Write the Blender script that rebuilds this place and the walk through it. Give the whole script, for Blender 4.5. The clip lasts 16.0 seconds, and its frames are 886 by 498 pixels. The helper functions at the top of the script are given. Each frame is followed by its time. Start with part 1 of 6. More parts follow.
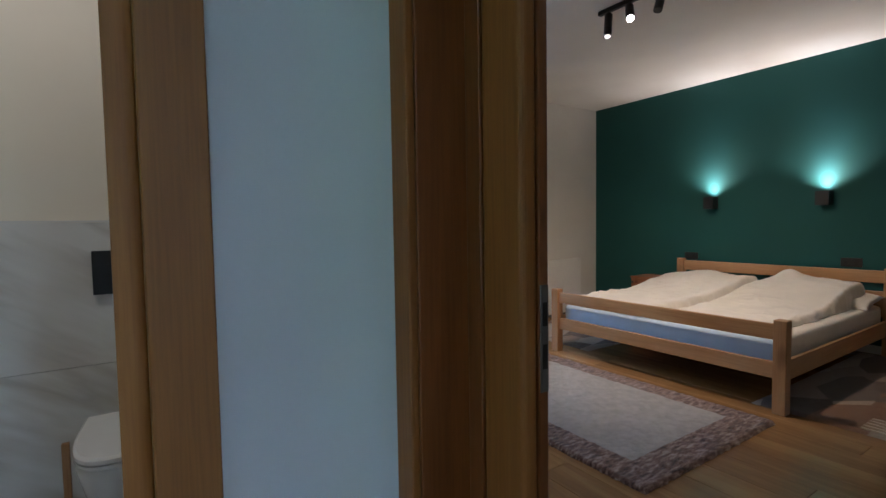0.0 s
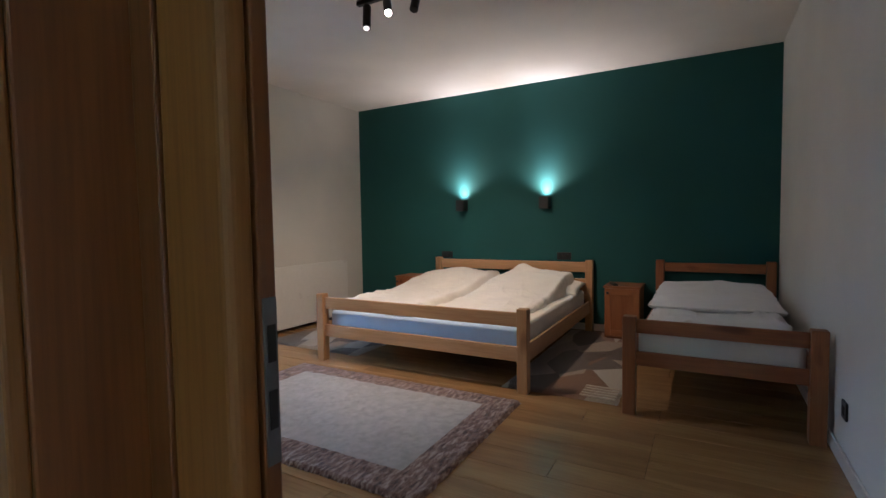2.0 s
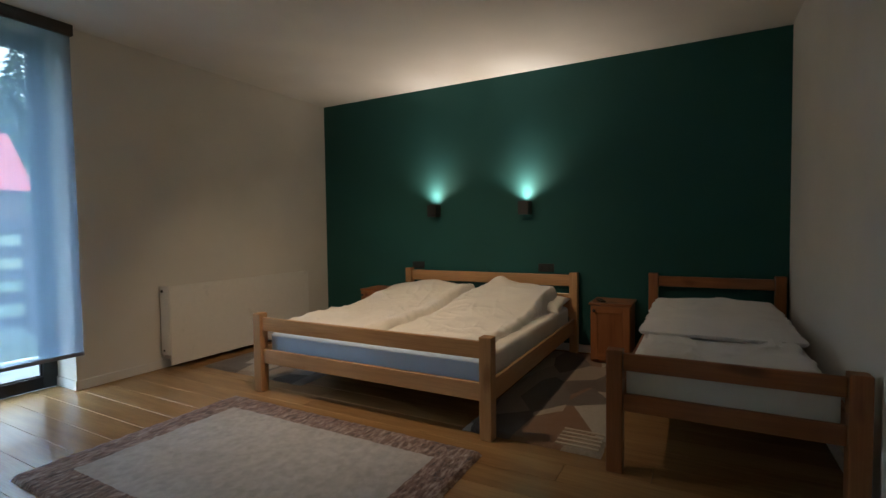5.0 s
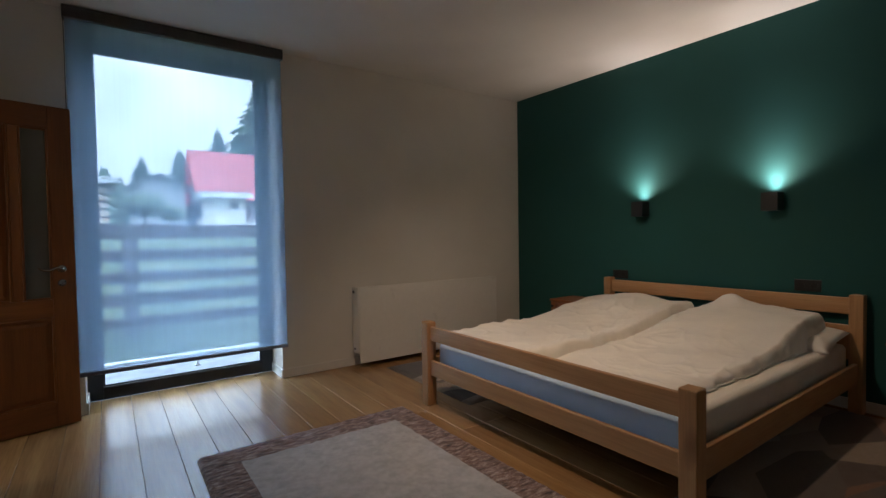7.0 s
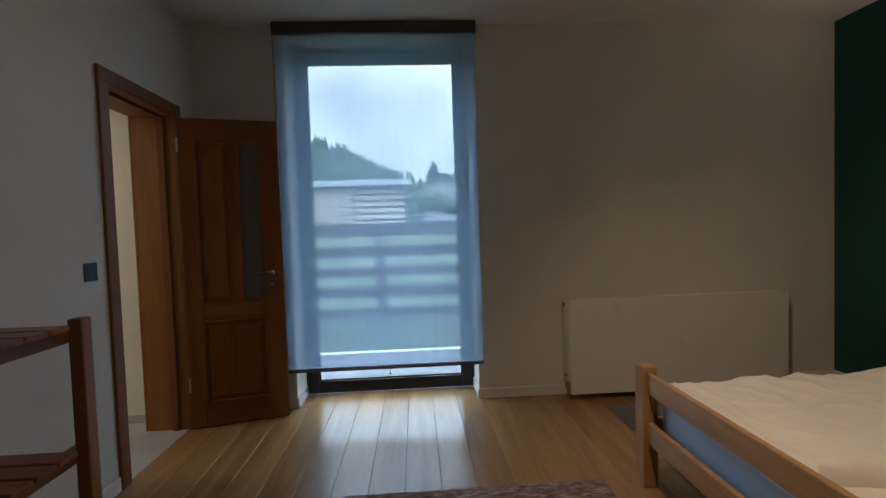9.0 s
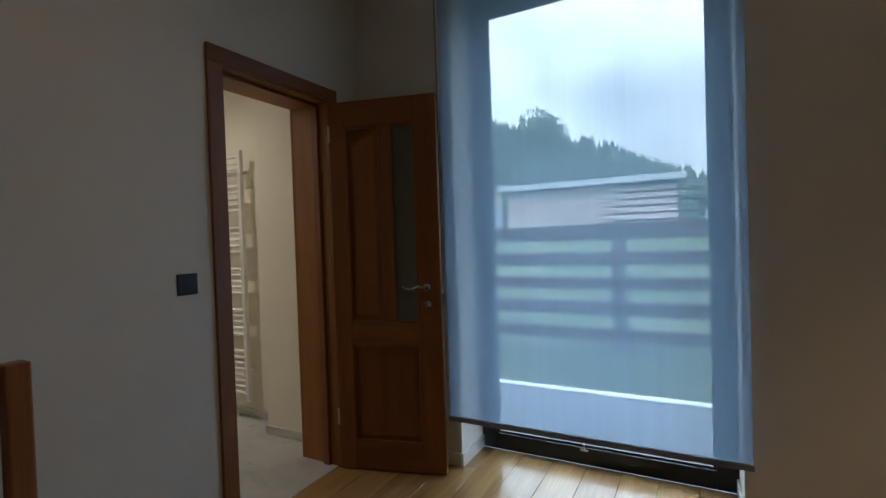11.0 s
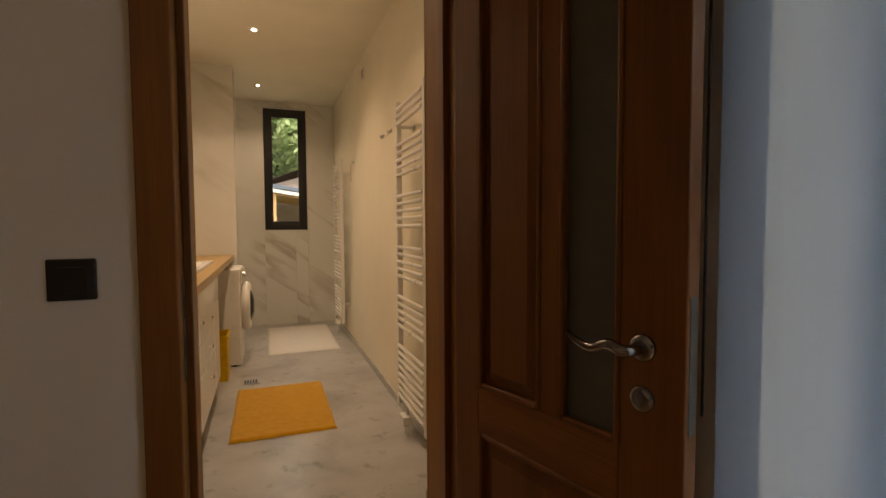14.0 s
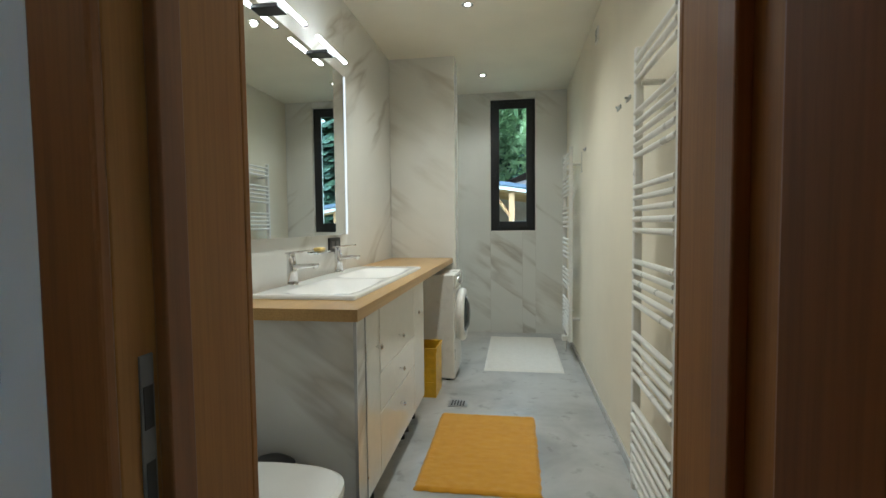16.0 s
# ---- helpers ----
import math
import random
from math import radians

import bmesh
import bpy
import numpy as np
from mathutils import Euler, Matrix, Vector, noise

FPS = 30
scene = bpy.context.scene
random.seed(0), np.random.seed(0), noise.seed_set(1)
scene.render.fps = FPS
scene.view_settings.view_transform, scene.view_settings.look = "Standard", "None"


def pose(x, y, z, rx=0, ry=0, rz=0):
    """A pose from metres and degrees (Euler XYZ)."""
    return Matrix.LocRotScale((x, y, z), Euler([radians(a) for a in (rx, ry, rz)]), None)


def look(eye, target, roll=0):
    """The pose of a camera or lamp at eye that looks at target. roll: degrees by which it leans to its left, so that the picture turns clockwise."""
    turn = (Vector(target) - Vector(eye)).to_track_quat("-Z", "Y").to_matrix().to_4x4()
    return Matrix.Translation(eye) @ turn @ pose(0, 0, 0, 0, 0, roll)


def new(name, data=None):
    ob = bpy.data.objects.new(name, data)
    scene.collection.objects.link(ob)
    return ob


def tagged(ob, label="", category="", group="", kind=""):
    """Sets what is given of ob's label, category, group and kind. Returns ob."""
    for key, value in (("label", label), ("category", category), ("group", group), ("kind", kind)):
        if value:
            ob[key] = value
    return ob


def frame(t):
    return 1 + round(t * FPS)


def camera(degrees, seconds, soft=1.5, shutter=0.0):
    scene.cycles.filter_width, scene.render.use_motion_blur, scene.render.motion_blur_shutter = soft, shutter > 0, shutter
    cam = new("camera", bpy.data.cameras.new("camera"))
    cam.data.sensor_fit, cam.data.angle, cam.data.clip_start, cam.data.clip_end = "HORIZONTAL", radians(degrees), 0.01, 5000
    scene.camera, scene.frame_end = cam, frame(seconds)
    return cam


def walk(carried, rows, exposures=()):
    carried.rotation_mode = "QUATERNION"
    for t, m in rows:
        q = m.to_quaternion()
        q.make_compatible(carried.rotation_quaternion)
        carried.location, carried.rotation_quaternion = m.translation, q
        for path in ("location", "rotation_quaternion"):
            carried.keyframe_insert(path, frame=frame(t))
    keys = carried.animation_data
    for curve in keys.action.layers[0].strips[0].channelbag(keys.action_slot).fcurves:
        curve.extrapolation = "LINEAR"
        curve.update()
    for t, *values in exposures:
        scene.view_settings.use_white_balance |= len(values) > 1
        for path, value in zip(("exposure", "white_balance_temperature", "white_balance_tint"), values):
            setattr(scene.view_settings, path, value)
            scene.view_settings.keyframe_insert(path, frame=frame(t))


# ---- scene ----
cam = camera(86.2, 16.0)
PATH = [
    (0, (-0.147, 0.197, 1.203), (0.95, 1.866, 1.099), -0.9),
    (0.5, (-0.09, 0.257, 1.199), (1.223, 1.762, 1.094), -0.9),
    (1, (-0.031, 0.31, 1.187), (1.479, 1.617, 1.083), -0.9),
    (1.5, (0.024, 0.34, 1.18), (1.673, 1.468, 1.078), -0.9),
    (2, (0.089, 0.363, 1.173), (1.833, 1.337, 1.068), -0.9),
    (2.5, (0.167, 0.385, 1.168), (1.948, 1.289, 1.064), -0.8),
    (3, (0.306, 0.373, 1.202), (2.087, 1.276, 1.094), -1.0),
    (5.3, (0.819, 0.41, 1.188), (2.56, 1.391, 1.119), -0.6),
    (5.5, (0.887, 0.406, 1.201), (2.605, 1.428, 1.129), -0.7),
    (6, (1.035, 0.424, 1.201), (2.623, 1.639, 1.139), -0.7),
    (6.5, (1.162, 0.467, 1.187), (2.533, 1.921, 1.125), -0.7),
    (7, (1.331, 0.533, 1.19), (2.49, 2.162, 1.131), -0.9),
    (7.5, (1.524, 0.617, 1.238), (2.504, 2.359, 1.162), -1.0),
    (8, (1.73, 0.733, 1.272), (2.428, 2.605, 1.18), -1.2),
    (8.5, (1.912, 0.888, 1.25), (2.287, 2.85, 1.164), -1.6),
    (9, (2.081, 1.112, 1.262), (2.197, 3.107, 1.181), -1.9),
    (9.5, (2.25, 1.353, 1.271), (2.088, 3.344, 1.193), -2.0),
    (9.7, (2.319, 1.462, 1.272), (2.011, 3.436, 1.193), -2.1),
    (11.8, (2.364, 2.758, 1.258), (1.149, 4.347, 1.249), -0.8),
    (12, (2.343, 2.889, 1.258), (1.055, 4.419, 1.25), -0.5),
    (12.5, (2.272, 3.167, 1.26), (0.779, 4.497, 1.225), -0.6),
    (13, (2.106, 3.437, 1.247), (0.448, 4.555, 1.187), -0.1),
    (13.5, (1.933, 3.668, 1.236), (0.164, 4.598, 1.152), -0.3),
    (14, (1.733, 3.805, 1.226), (-0.14, 4.5, 1.126), -0.3),
    (14.5, (1.522, 3.891, 1.24), (-0.422, 4.348, 1.13), -0.4),
    (15, (1.352, 4.0, 1.24), (-0.639, 4.163, 1.132), -0.3),
    (15.5, (1.21, 4.051, 1.255), (-0.784, 3.948, 1.146), -0.5),
    (16, (1.005, 4.053, 1.254), (-0.97, 3.754, 1.152), -0.6),
]
EXPOSURES = [
    (0.0, 1.24, 5250, 16), (1.0, 1.28, 5600, 22), (1.5, 1.38, 5400, 22), (2.2, 1.46, 5100, 15), (3.0, 1.36, 4750, 9), (5.3, 0.72, 5950, 12), (7.5, 0.46, 5750, 18), (9.0, 0.28, 6000, 15), (9.7, 0.22, 5900, 14),
    (12.0, 0.14, 6900, 16), (13.2, 0.08, 9000, 27), (14.0, 0.04, 10200, 30), (14.5, 0.44, 9400, 24), (15.2, 0.62, 8000, 16), (16.0, 0.54, 5450, 4),
]
walk(cam, [(t, look(eye, target, roll)) for t, eye, target, roll in PATH], EXPOSURES)

# ---- world and daylight: an overcast, slightly blue sky ----
world = bpy.data.worlds.new("sky")
scene.world = world
world.use_nodes = True
wn, wl = world.node_tree.nodes, world.node_tree.links
wn.clear()
w_out = wn.new("ShaderNodeOutputWorld")
w_bg = wn.new("ShaderNodeBackground")
w_sky = wn.new("ShaderNodeTexSky")
w_sky.sky_type = "NISHITA"
w_sky.sun_disc = False
w_sky.sun_elevation = radians(38)
w_sky.sun_rotation = radians(150)
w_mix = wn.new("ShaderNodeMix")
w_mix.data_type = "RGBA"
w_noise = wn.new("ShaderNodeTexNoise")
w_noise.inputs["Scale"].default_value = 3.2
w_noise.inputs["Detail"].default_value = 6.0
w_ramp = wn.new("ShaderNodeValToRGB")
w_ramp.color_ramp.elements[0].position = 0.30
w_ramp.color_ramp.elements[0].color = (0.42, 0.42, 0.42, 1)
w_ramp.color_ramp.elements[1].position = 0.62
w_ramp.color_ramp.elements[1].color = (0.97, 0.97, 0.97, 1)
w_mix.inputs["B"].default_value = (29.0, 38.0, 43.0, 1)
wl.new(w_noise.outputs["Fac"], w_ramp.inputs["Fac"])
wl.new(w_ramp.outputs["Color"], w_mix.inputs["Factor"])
wl.new(w_sky.outputs["Color"], w_mix.inputs["A"])
# an overcast dome is darkest towards the horizon
w_geo = wn.new("ShaderNodeTexCoord")
w_sep = wn.new("ShaderNodeSeparateXYZ")
w_curve = wn.new("ShaderNodeMath")
w_curve.operation = "POWER"
w_curve.use_clamp = True
w_curve.inputs[1].default_value = 1.8
w_dome = wn.new("ShaderNodeMapRange")
w_dome.inputs["From Min"].default_value = 0.0
w_dome.inputs["From Max"].default_value = 1.0
w_dome.inputs["To Min"].default_value = 0.40
w_dome.inputs["To Max"].default_value = 2.5
w_mul = wn.new("ShaderNodeVectorMath")
w_mul.operation = "SCALE"
wl.new(w_geo.outputs["Generated"], w_sep.inputs[0])
wl.new(w_sep.outputs["Z"], w_curve.inputs[0])
wl.new(w_curve.outputs[0], w_dome.inputs["Value"])
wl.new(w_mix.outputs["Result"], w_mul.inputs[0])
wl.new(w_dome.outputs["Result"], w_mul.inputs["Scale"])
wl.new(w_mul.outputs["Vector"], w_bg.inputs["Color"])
w_bg.inputs["Strength"].default_value = 0.132
wl.new(w_bg.outputs["Background"], w_out.inputs["Surface"])

sun_data = bpy.data.lights.new("sun", "SUN")
sun_data.energy = 1.0
sun_data.angle = radians(20)
sun_data.color = (1.0, 0.96, 0.9)
new("sun", sun_data).matrix_world = look((7, -12, 15), (0, 0, 0))


# ---- materials ----
def shader(name, rough=0.5, metal=0.0):
    m = bpy.data.materials.new(name)
    m.use_nodes = True
    b = m.node_tree.nodes["Principled BSDF"]
    b.inputs["Roughness"].default_value = rough
    b.inputs["Metallic"].default_value = metal
    return m, m.node_tree.nodes, m.node_tree.links, b


def coords(n, l, scale=(1, 1, 1), scatter=False):
    tc = n.new("ShaderNodeTexCoord")
    mp = n.new("ShaderNodeMapping")
    mp.inputs["Scale"].default_value = scale
    l.new(tc.outputs["Object"], mp.inputs["Vector"])
    if scatter:
        oi = n.new("ShaderNodeObjectInfo")
        mul = n.new("ShaderNodeMath")
        mul.operation = "MULTIPLY"
        mul.inputs[1].default_value = 37.0
        l.new(oi.outputs["Random"], mul.inputs[0])
        cb = n.new("ShaderNodeCombineXYZ")
        for k in range(3):
            l.new(mul.outputs[0], cb.inputs[k])
        l.new(cb.outputs[0], mp.inputs["Location"])
    return mp.outputs["Vector"]


def noise_tex(n, l, vec, scale, detail=4.0, rough=0.55, distort=0.0):
    t = n.new("ShaderNodeTexNoise")
    t.inputs["Scale"].default_value = scale
    t.inputs["Detail"].default_value = detail
    t.inputs["Roughness"].default_value = rough
    t.inputs["Distortion"].default_value = distort
    l.new(vec, t.inputs["Vector"])
    return t.outputs["Fac"]


def ramp(n, l, fac, stops):
    r = n.new("ShaderNodeValToRGB")
    e = r.color_ramp.elements
    while len(e) < len(stops):
        e.new(0.5)
    for k, (p, c) in enumerate(stops):
        e[k].position = p
        e[k].color = (*c, 1) if len(c) == 3 else c
    l.new(fac, r.inputs["Fac"])
    return r.outputs["Color"]


def bump(n, l, b, fac, strength=0.2, distance=0.01):
    bp = n.new("ShaderNodeBump")
    bp.inputs["Strength"].default_value = strength
    bp.inputs["Distance"].default_value = distance
    l.new(fac, bp.inputs["Height"])
    l.new(bp.outputs["Normal"], b.inputs["Normal"])


def mixed(n, l, a, b, fac):
    x = n.new("ShaderNodeMix")
    x.data_type = "RGBA"
    x.blend_type = "MULTIPLY"
    x.inputs["Factor"].default_value = fac
    l.new(a, x.inputs["A"])
    l.new(b, x.inputs["B"])
    return x.outputs["Result"]


def tone(c, k):
    return tuple(min(1.0, v * k) for v in c)


def paint(name, color, rough=0.75, vary=0.05, grain=60.0, depth=0.12):
    m, n, l, b = shader(name, rough)
    v = coords(n, l)
    big = noise_tex(n, l, v, 1.3, 3)
    col = ramp(n, l, big, [(0.3, tone(color, 1 - vary)), (0.7, tone(color, 1 + vary))])
    l.new(col, b.inputs["Base Color"])
    bump(n, l, b, noise_tex(n, l, v, grain, 3), depth, 0.004)
    return m


def plain(name, color, rough=0.45, metal=0.0, vary=0.12, grain=25.0):
    m, n, l, b = shader(name, rough, metal)
    v = coords(n, l)
    f = noise_tex(n, l, v, grain, 4)
    l.new(ramp(n, l, f, [(0.3, tone(color, 1 - vary)), (0.7, tone(color, 1 + vary))]), b.inputs["Base Color"])
    rr = n.new("ShaderNodeMapRange")
    rr.inputs["To Min"].default_value = max(0.02, rough - 0.08)
    rr.inputs["To Max"].default_value = min(1.0, rough + 0.08)
    l.new(noise_tex(n, l, v, 7.0, 3), rr.inputs["Value"])
    l.new(rr.outputs["Result"], b.inputs["Roughness"])
    return m


def wood(name, dark, light, axis="z", rough=0.4, ring=9.0, scatter=True, knots=True, coat=0.0):
    m, n, l, b = shader(name, rough)
    s = {"x": (0.09, 1, 1), "y": (1, 0.09, 1), "z": (1, 1, 0.09)}[axis]
    v = coords(n, l, s, scatter)
    f1 = noise_tex(n, l, v, ring, 6, 0.6, 0.6)
    fine = {"x": (0.03, 1, 1), "y": (1, 0.03, 1), "z": (1, 1, 0.03)}[axis]
    v2 = coords(n, l, fine, scatter)
    f2 = noise_tex(n, l, v2, 160, 3)
    mid = tuple((p + q) / 2 for p, q in zip(dark, light))
    c1 = ramp(n, l, f1, [(0.30, dark), (0.5, mid), (0.68, light)])
    c2 = ramp(n, l, f2, [(0.35, (0.72, 0.70, 0.66)), (0.6, (1, 1, 1))])
    col = mixed(n, l, c1, c2, 0.55)
    if scatter:
        oi = n.new("ShaderNodeObjectInfo")
        tint = ramp(n, l, oi.outputs["Random"], [(0.0, (0.80, 0.78, 0.76)), (1.0, (1, 1, 1))])
        col = mixed(n, l, col, tint, 0.8)
    if knots:
        vk = coords(n, l, {"x": (0.45, 1, 1), "y": (1, 0.45, 1), "z": (1, 1, 0.45)}[axis], scatter)
        fk = noise_tex(n, l, vk, 5.0, 1)
        kn = ramp(n, l, fk, [(0.24, (0.35, 0.24, 0.16)), (0.31, (1, 1, 1))])
        col = mixed(n, l, col, kn, 0.8)
    l.new(col, b.inputs["Base Color"])
    b.inputs["Coat Weight"].default_value = coat
    b.inputs["Coat Roughness"].default_value = 0.18
    bump(n, l, b, f2, 0.10, 0.002)
    return m


def marble(name, base, vein, rough=0.07):
    m, n, l, b = shader(name, rough)
    v = coords(n, l, (1, 1, 1), True)
    cloud = noise_tex(n, l, v, 1.6, 4, 0.5, 0.4)
    sx = n.new("ShaderNodeSeparateXYZ")
    l.new(v, sx.inputs[0])
    along = n.new("ShaderNodeMath")
    along.operation = "ADD"
    l.new(sx.outputs[0], along.inputs[0])
    l.new(sx.outputs[1], along.inputs[1])
    cb = n.new("ShaderNodeCombineXYZ")
    l.new(along.outputs[0], cb.inputs[0])
    l.new(sx.outputs[2], cb.inputs[1])
    tilt = n.new("ShaderNodeMapping")
    tilt.vector_type = "TEXTURE"
    tilt.inputs["Rotation"].default_value = (0, 0, radians(-33))
    tilt.inputs["Scale"].default_value = (2.9, 0.60, 1)
    l.new(cb.outputs[0], tilt.inputs["Vector"])
    f = noise_tex(n, l, tilt.outputs["Vector"], 1.25, 5, 0.5, 0.08)
    veins = ramp(n, l, f, [(0.44, (1, 1, 1)), (0.478, vein), (0.484, tone(vein, 1.15)), (0.53, (1, 1, 1))])
    gate = ramp(n, l, noise_tex(n, l, v, 1.1, 2), [(0.42, (1, 1, 1)), (0.62, (0, 0, 0))])
    soft = n.new("ShaderNodeMix")
    soft.data_type = "RGBA"
    soft.inputs["A"].default_value = (1, 1, 1, 1)
    l.new(gate, soft.inputs["Factor"])
    l.new(veins, soft.inputs["B"])
    fade = ramp(n, l, cloud, [(0.35, tone(base, 0.93)), (0.65, base)])
    l.new(mixed(n, l, fade, soft.outputs["Result"], 0.8), b.inputs["Base Color"])
    bump(n, l, b, noise_tex(n, l, v, 3.0, 2), 0.02, 0.002)
    return m


def cloth(name, color, rough=0.9, weave=500.0, vary=0.05):
    m, n, l, b = shader(name, rough)
    v = coords(n, l)
    l.new(ramp(n, l, noise_tex(n, l, v, 4.0, 4), [(0.3, tone(color, 1 - vary)), (0.7, tone(color, 1 + vary))]), b.inputs["Base Color"])
    b.inputs["Sheen Weight"].default_value = 0.25
    folds = noise_tex(n, l, v, 6.5, 6, 0.62, 1.4)
    bump(n, l, b, folds, 0.14, 0.025)
    return m


def glow(name, color, strength):
    m = bpy.data.materials.new(name)
    m.use_nodes = True
    n, l = m.node_tree.nodes, m.node_tree.links
    e = n.new("ShaderNodeEmission")
    e.inputs["Color"].default_value = (*color, 1)
    e.inputs["Strength"].default_value = strength
    l.new(e.outputs[0], n["Material Output"].inputs["Surface"])
    return m


def glass(name, tint=(1, 1, 1), through_rough=0.0):
    m, n, l, b = shader(name, through_rough)
    b.inputs["Base Color"].default_value = (*tint, 1)
    b.inputs["Transmission Weight"].default_value = 1.0
    b.inputs["IOR"].default_value = 1.12
    return m


WHITE_WALL = paint("white_wall_paint", (0.72, 0.69, 0.63), 0.85)
HALL_WALL = paint("hall_wall_paint", (0.60, 0.61, 0.63), 0.85)
CREAM_WALL = paint("cream_bath_paint", (0.80, 0.74, 0.60), 0.7)
CEILING = paint("ceiling_paint", (0.74, 0.71, 0.66), 0.9)
BATH_CEILING = paint("bath_ceiling_paint", (0.82, 0.78, 0.66), 0.8)
GREEN_WALL = paint("green_wall_paint", (0.0095, 0.080, 0.076), 0.8, 0.06, 90.0, 0.10)
BASEBOARD = paint("baseboard_paint", (0.74, 0.72, 0.68), 0.45)
DOOR_WOOD = wood("door_wood", (0.186, 0.058, 0.0115), (0.315, 0.113, 0.0235), "z", 0.42, 7.0, True, False, 0.04)
DOOR_WOOD_X = wood("door_wood_cross", (0.186, 0.058, 0.0115), (0.315, 0.113, 0.0235), "x", 0.42, 7.0, True, False, 0.04)
DOOR_WOOD_Y = wood("door_wood_head", (0.186, 0.058, 0.0115), (0.315, 0.113, 0.0235), "y", 0.42, 7.0, True, False, 0.04)
FRAME_WOOD = wood("door_lining_wood", (0.28, 0.102, 0.014), (0.42, 0.180, 0.034), "z", 0.55, 5.0, True, False, 0.0)
FRAME_WOOD_Y = wood("door_lining_wood_head", (0.28, 0.102, 0.014), (0.42, 0.180, 0.034), "y", 0.55, 5.0, True, False, 0.0)
PINE = {a: wood("pine_" + a, (0.42, 0.215, 0.085), (0.58, 0.345, 0.155), a, 0.42, 8.0, True, True, 0.15) for a in "xyz"}
REDPINE = {a: wood("red_pine_" + a, (0.25, 0.085, 0.025), (0.40, 0.158, 0.050), a, 0.45, 8.0, True, True, 0.1) for a in "xyz"}
OAK_FLOOR = wood("oak_floor", (0.275, 0.145, 0.050), (0.45, 0.265, 0.106), "y", 0.25, 6.0, True, False, 0.3)
COUNTER = wood("counter_oak", (0.46, 0.27, 0.085), (0.60, 0.38, 0.14), "x", 0.35, 7.0, False, False, 0.2)
JOINT = plain("floor_joint", (0.14, 0.09, 0.05), 0.8)
CONCRETE = None
MARBLE = marble("marble_tile", (0.75, 0.74, 0.69), (0.60, 0.56, 0.51))
GROUT = plain("grout", (0.55, 0.52, 0.47), 0.8)
BLACK = plain("black_plastic", (0.010, 0.010, 0.011), 0.38)
BLACK_METAL = plain("black_metal", (0.012, 0.012, 0.013), 0.42)
FRAME_BLACK = plain("anthracite_frame", (0.016, 0.017, 0.019), 0.4)
CHROME = plain("chrome", (0.75, 0.75, 0.76), 0.12, 1.0, 0.03)
DARK_STEEL = plain("dull_steel", (0.20, 0.20, 0.20), 0.45, 0.9, 0.1)
STEEL = plain("steel", (0.5, 0.5, 0.5), 0.3, 1.0, 0.06)
ENAMEL = plain("white_enamel", (0.78, 0.76, 0.71), 0.3, 0.0, 0.02)
CERAMIC = plain("white_ceramic", (0.86, 0.85, 0.82), 0.08, 0.0, 0.01)
GLOSS_WHITE = plain("gloss_white_front", (0.80, 0.77, 0.69), 0.12, 0.0, 0.02)
WHITE_LINEN = cloth("white_linen", (0.83, 0.785, 0.70))
GREY_LINEN = cloth("grey_white_linen", (0.74, 0.72, 0.71))
BLUE_SHEET = cloth("pale_blue_mattress", (0.52, 0.68, 0.88))
MATTRESS = cloth("mattress_white", (0.74, 0.73, 0.71))
PANE = glass("window_glass")
FROSTED = plain("frosted_glass", (0.13, 0.135, 0.125), 0.35, 0.0, 0.05)
DARK_CHROME = plain("dark_chrome", (0.30, 0.29, 0.28), 0.18, 1.0, 0.05)
YELLOW_PLASTIC = plain("yellow_plastic", (0.72, 0.42, 0.012), 0.35)
RUBBER = plain("dark_rubber", (0.02, 0.02, 0.02), 0.8)


def concrete_mat():
    m, n, l, b = shader("concrete_tile", 0.30)
    v = coords(n, l)
    a = noise_tex(n, l, v, 2.2, 6, 0.6, 0.4)
    c = ramp(n, l, a, [(0.30, (0.29, 0.285, 0.27)), (0.52, (0.42, 0.415, 0.395)), (0.72, (0.50, 0.495, 0.47))])
    spots = noise_tex(n, l, v, 9.0, 3)
    c2 = ramp(n, l, spots, [(0.30, (0.56, 0.55, 0.53)), (0.40, (1, 1, 1))])
    l.new(mixed(n, l, c, c2, 0.7), b.inputs["Base Color"])
    bump(n, l, b, noise_tex(n, l, v, 60.0, 3), 0.08, 0.002)
    return m


CONCRETE = concrete_mat()


def sheer_mat():
    """Woven sun-screen fabric: half open, half glowing with the daylight behind it."""
    m = bpy.data.materials.new("sheer_blind_fabric")
    m.use_nodes = True
    n, l = m.node_tree.nodes, m.node_tree.links
    n.clear()
    out = n.new("ShaderNodeOutputMaterial")
    tr = n.new("ShaderNodeBsdfTransparent")
    tl = n.new("ShaderNodeBsdfTranslucent")
    df = n.new("ShaderNodeBsdfDiffuse")
    tl.inputs["Color"].default_value = (0.115, 0.170, 0.25, 1)
    df.inputs["Color"].default_value = (0.11, 0.12, 0.14, 1)
    # upright streaks put the shading of the fabric's folds into its colour
    fold_shading = noise_tex(n, l, coords(n, l, (9.0, 9.0, 0.35)), 1.6, 4, 0.6, 0.5)
    l.new(ramp(n, l, fold_shading, [(0.30, (0.130, 0.186, 0.263)), (0.70, (0.148, 0.212, 0.298))]), tl.inputs["Color"])
    a, b = n.new("ShaderNodeAddShader"), n.new("ShaderNodeMixShader")
    l.new(tl.outputs[0], a.inputs[0])
    l.new(df.outputs[0], a.inputs[1])
    b.inputs["Fac"].default_value = 0.69
    l.new(tr.outputs[0], b.inputs[1])
    l.new(a.outputs[0], b.inputs[2])
    l.new(b.outputs[0], out.inputs["Surface"])
    return m


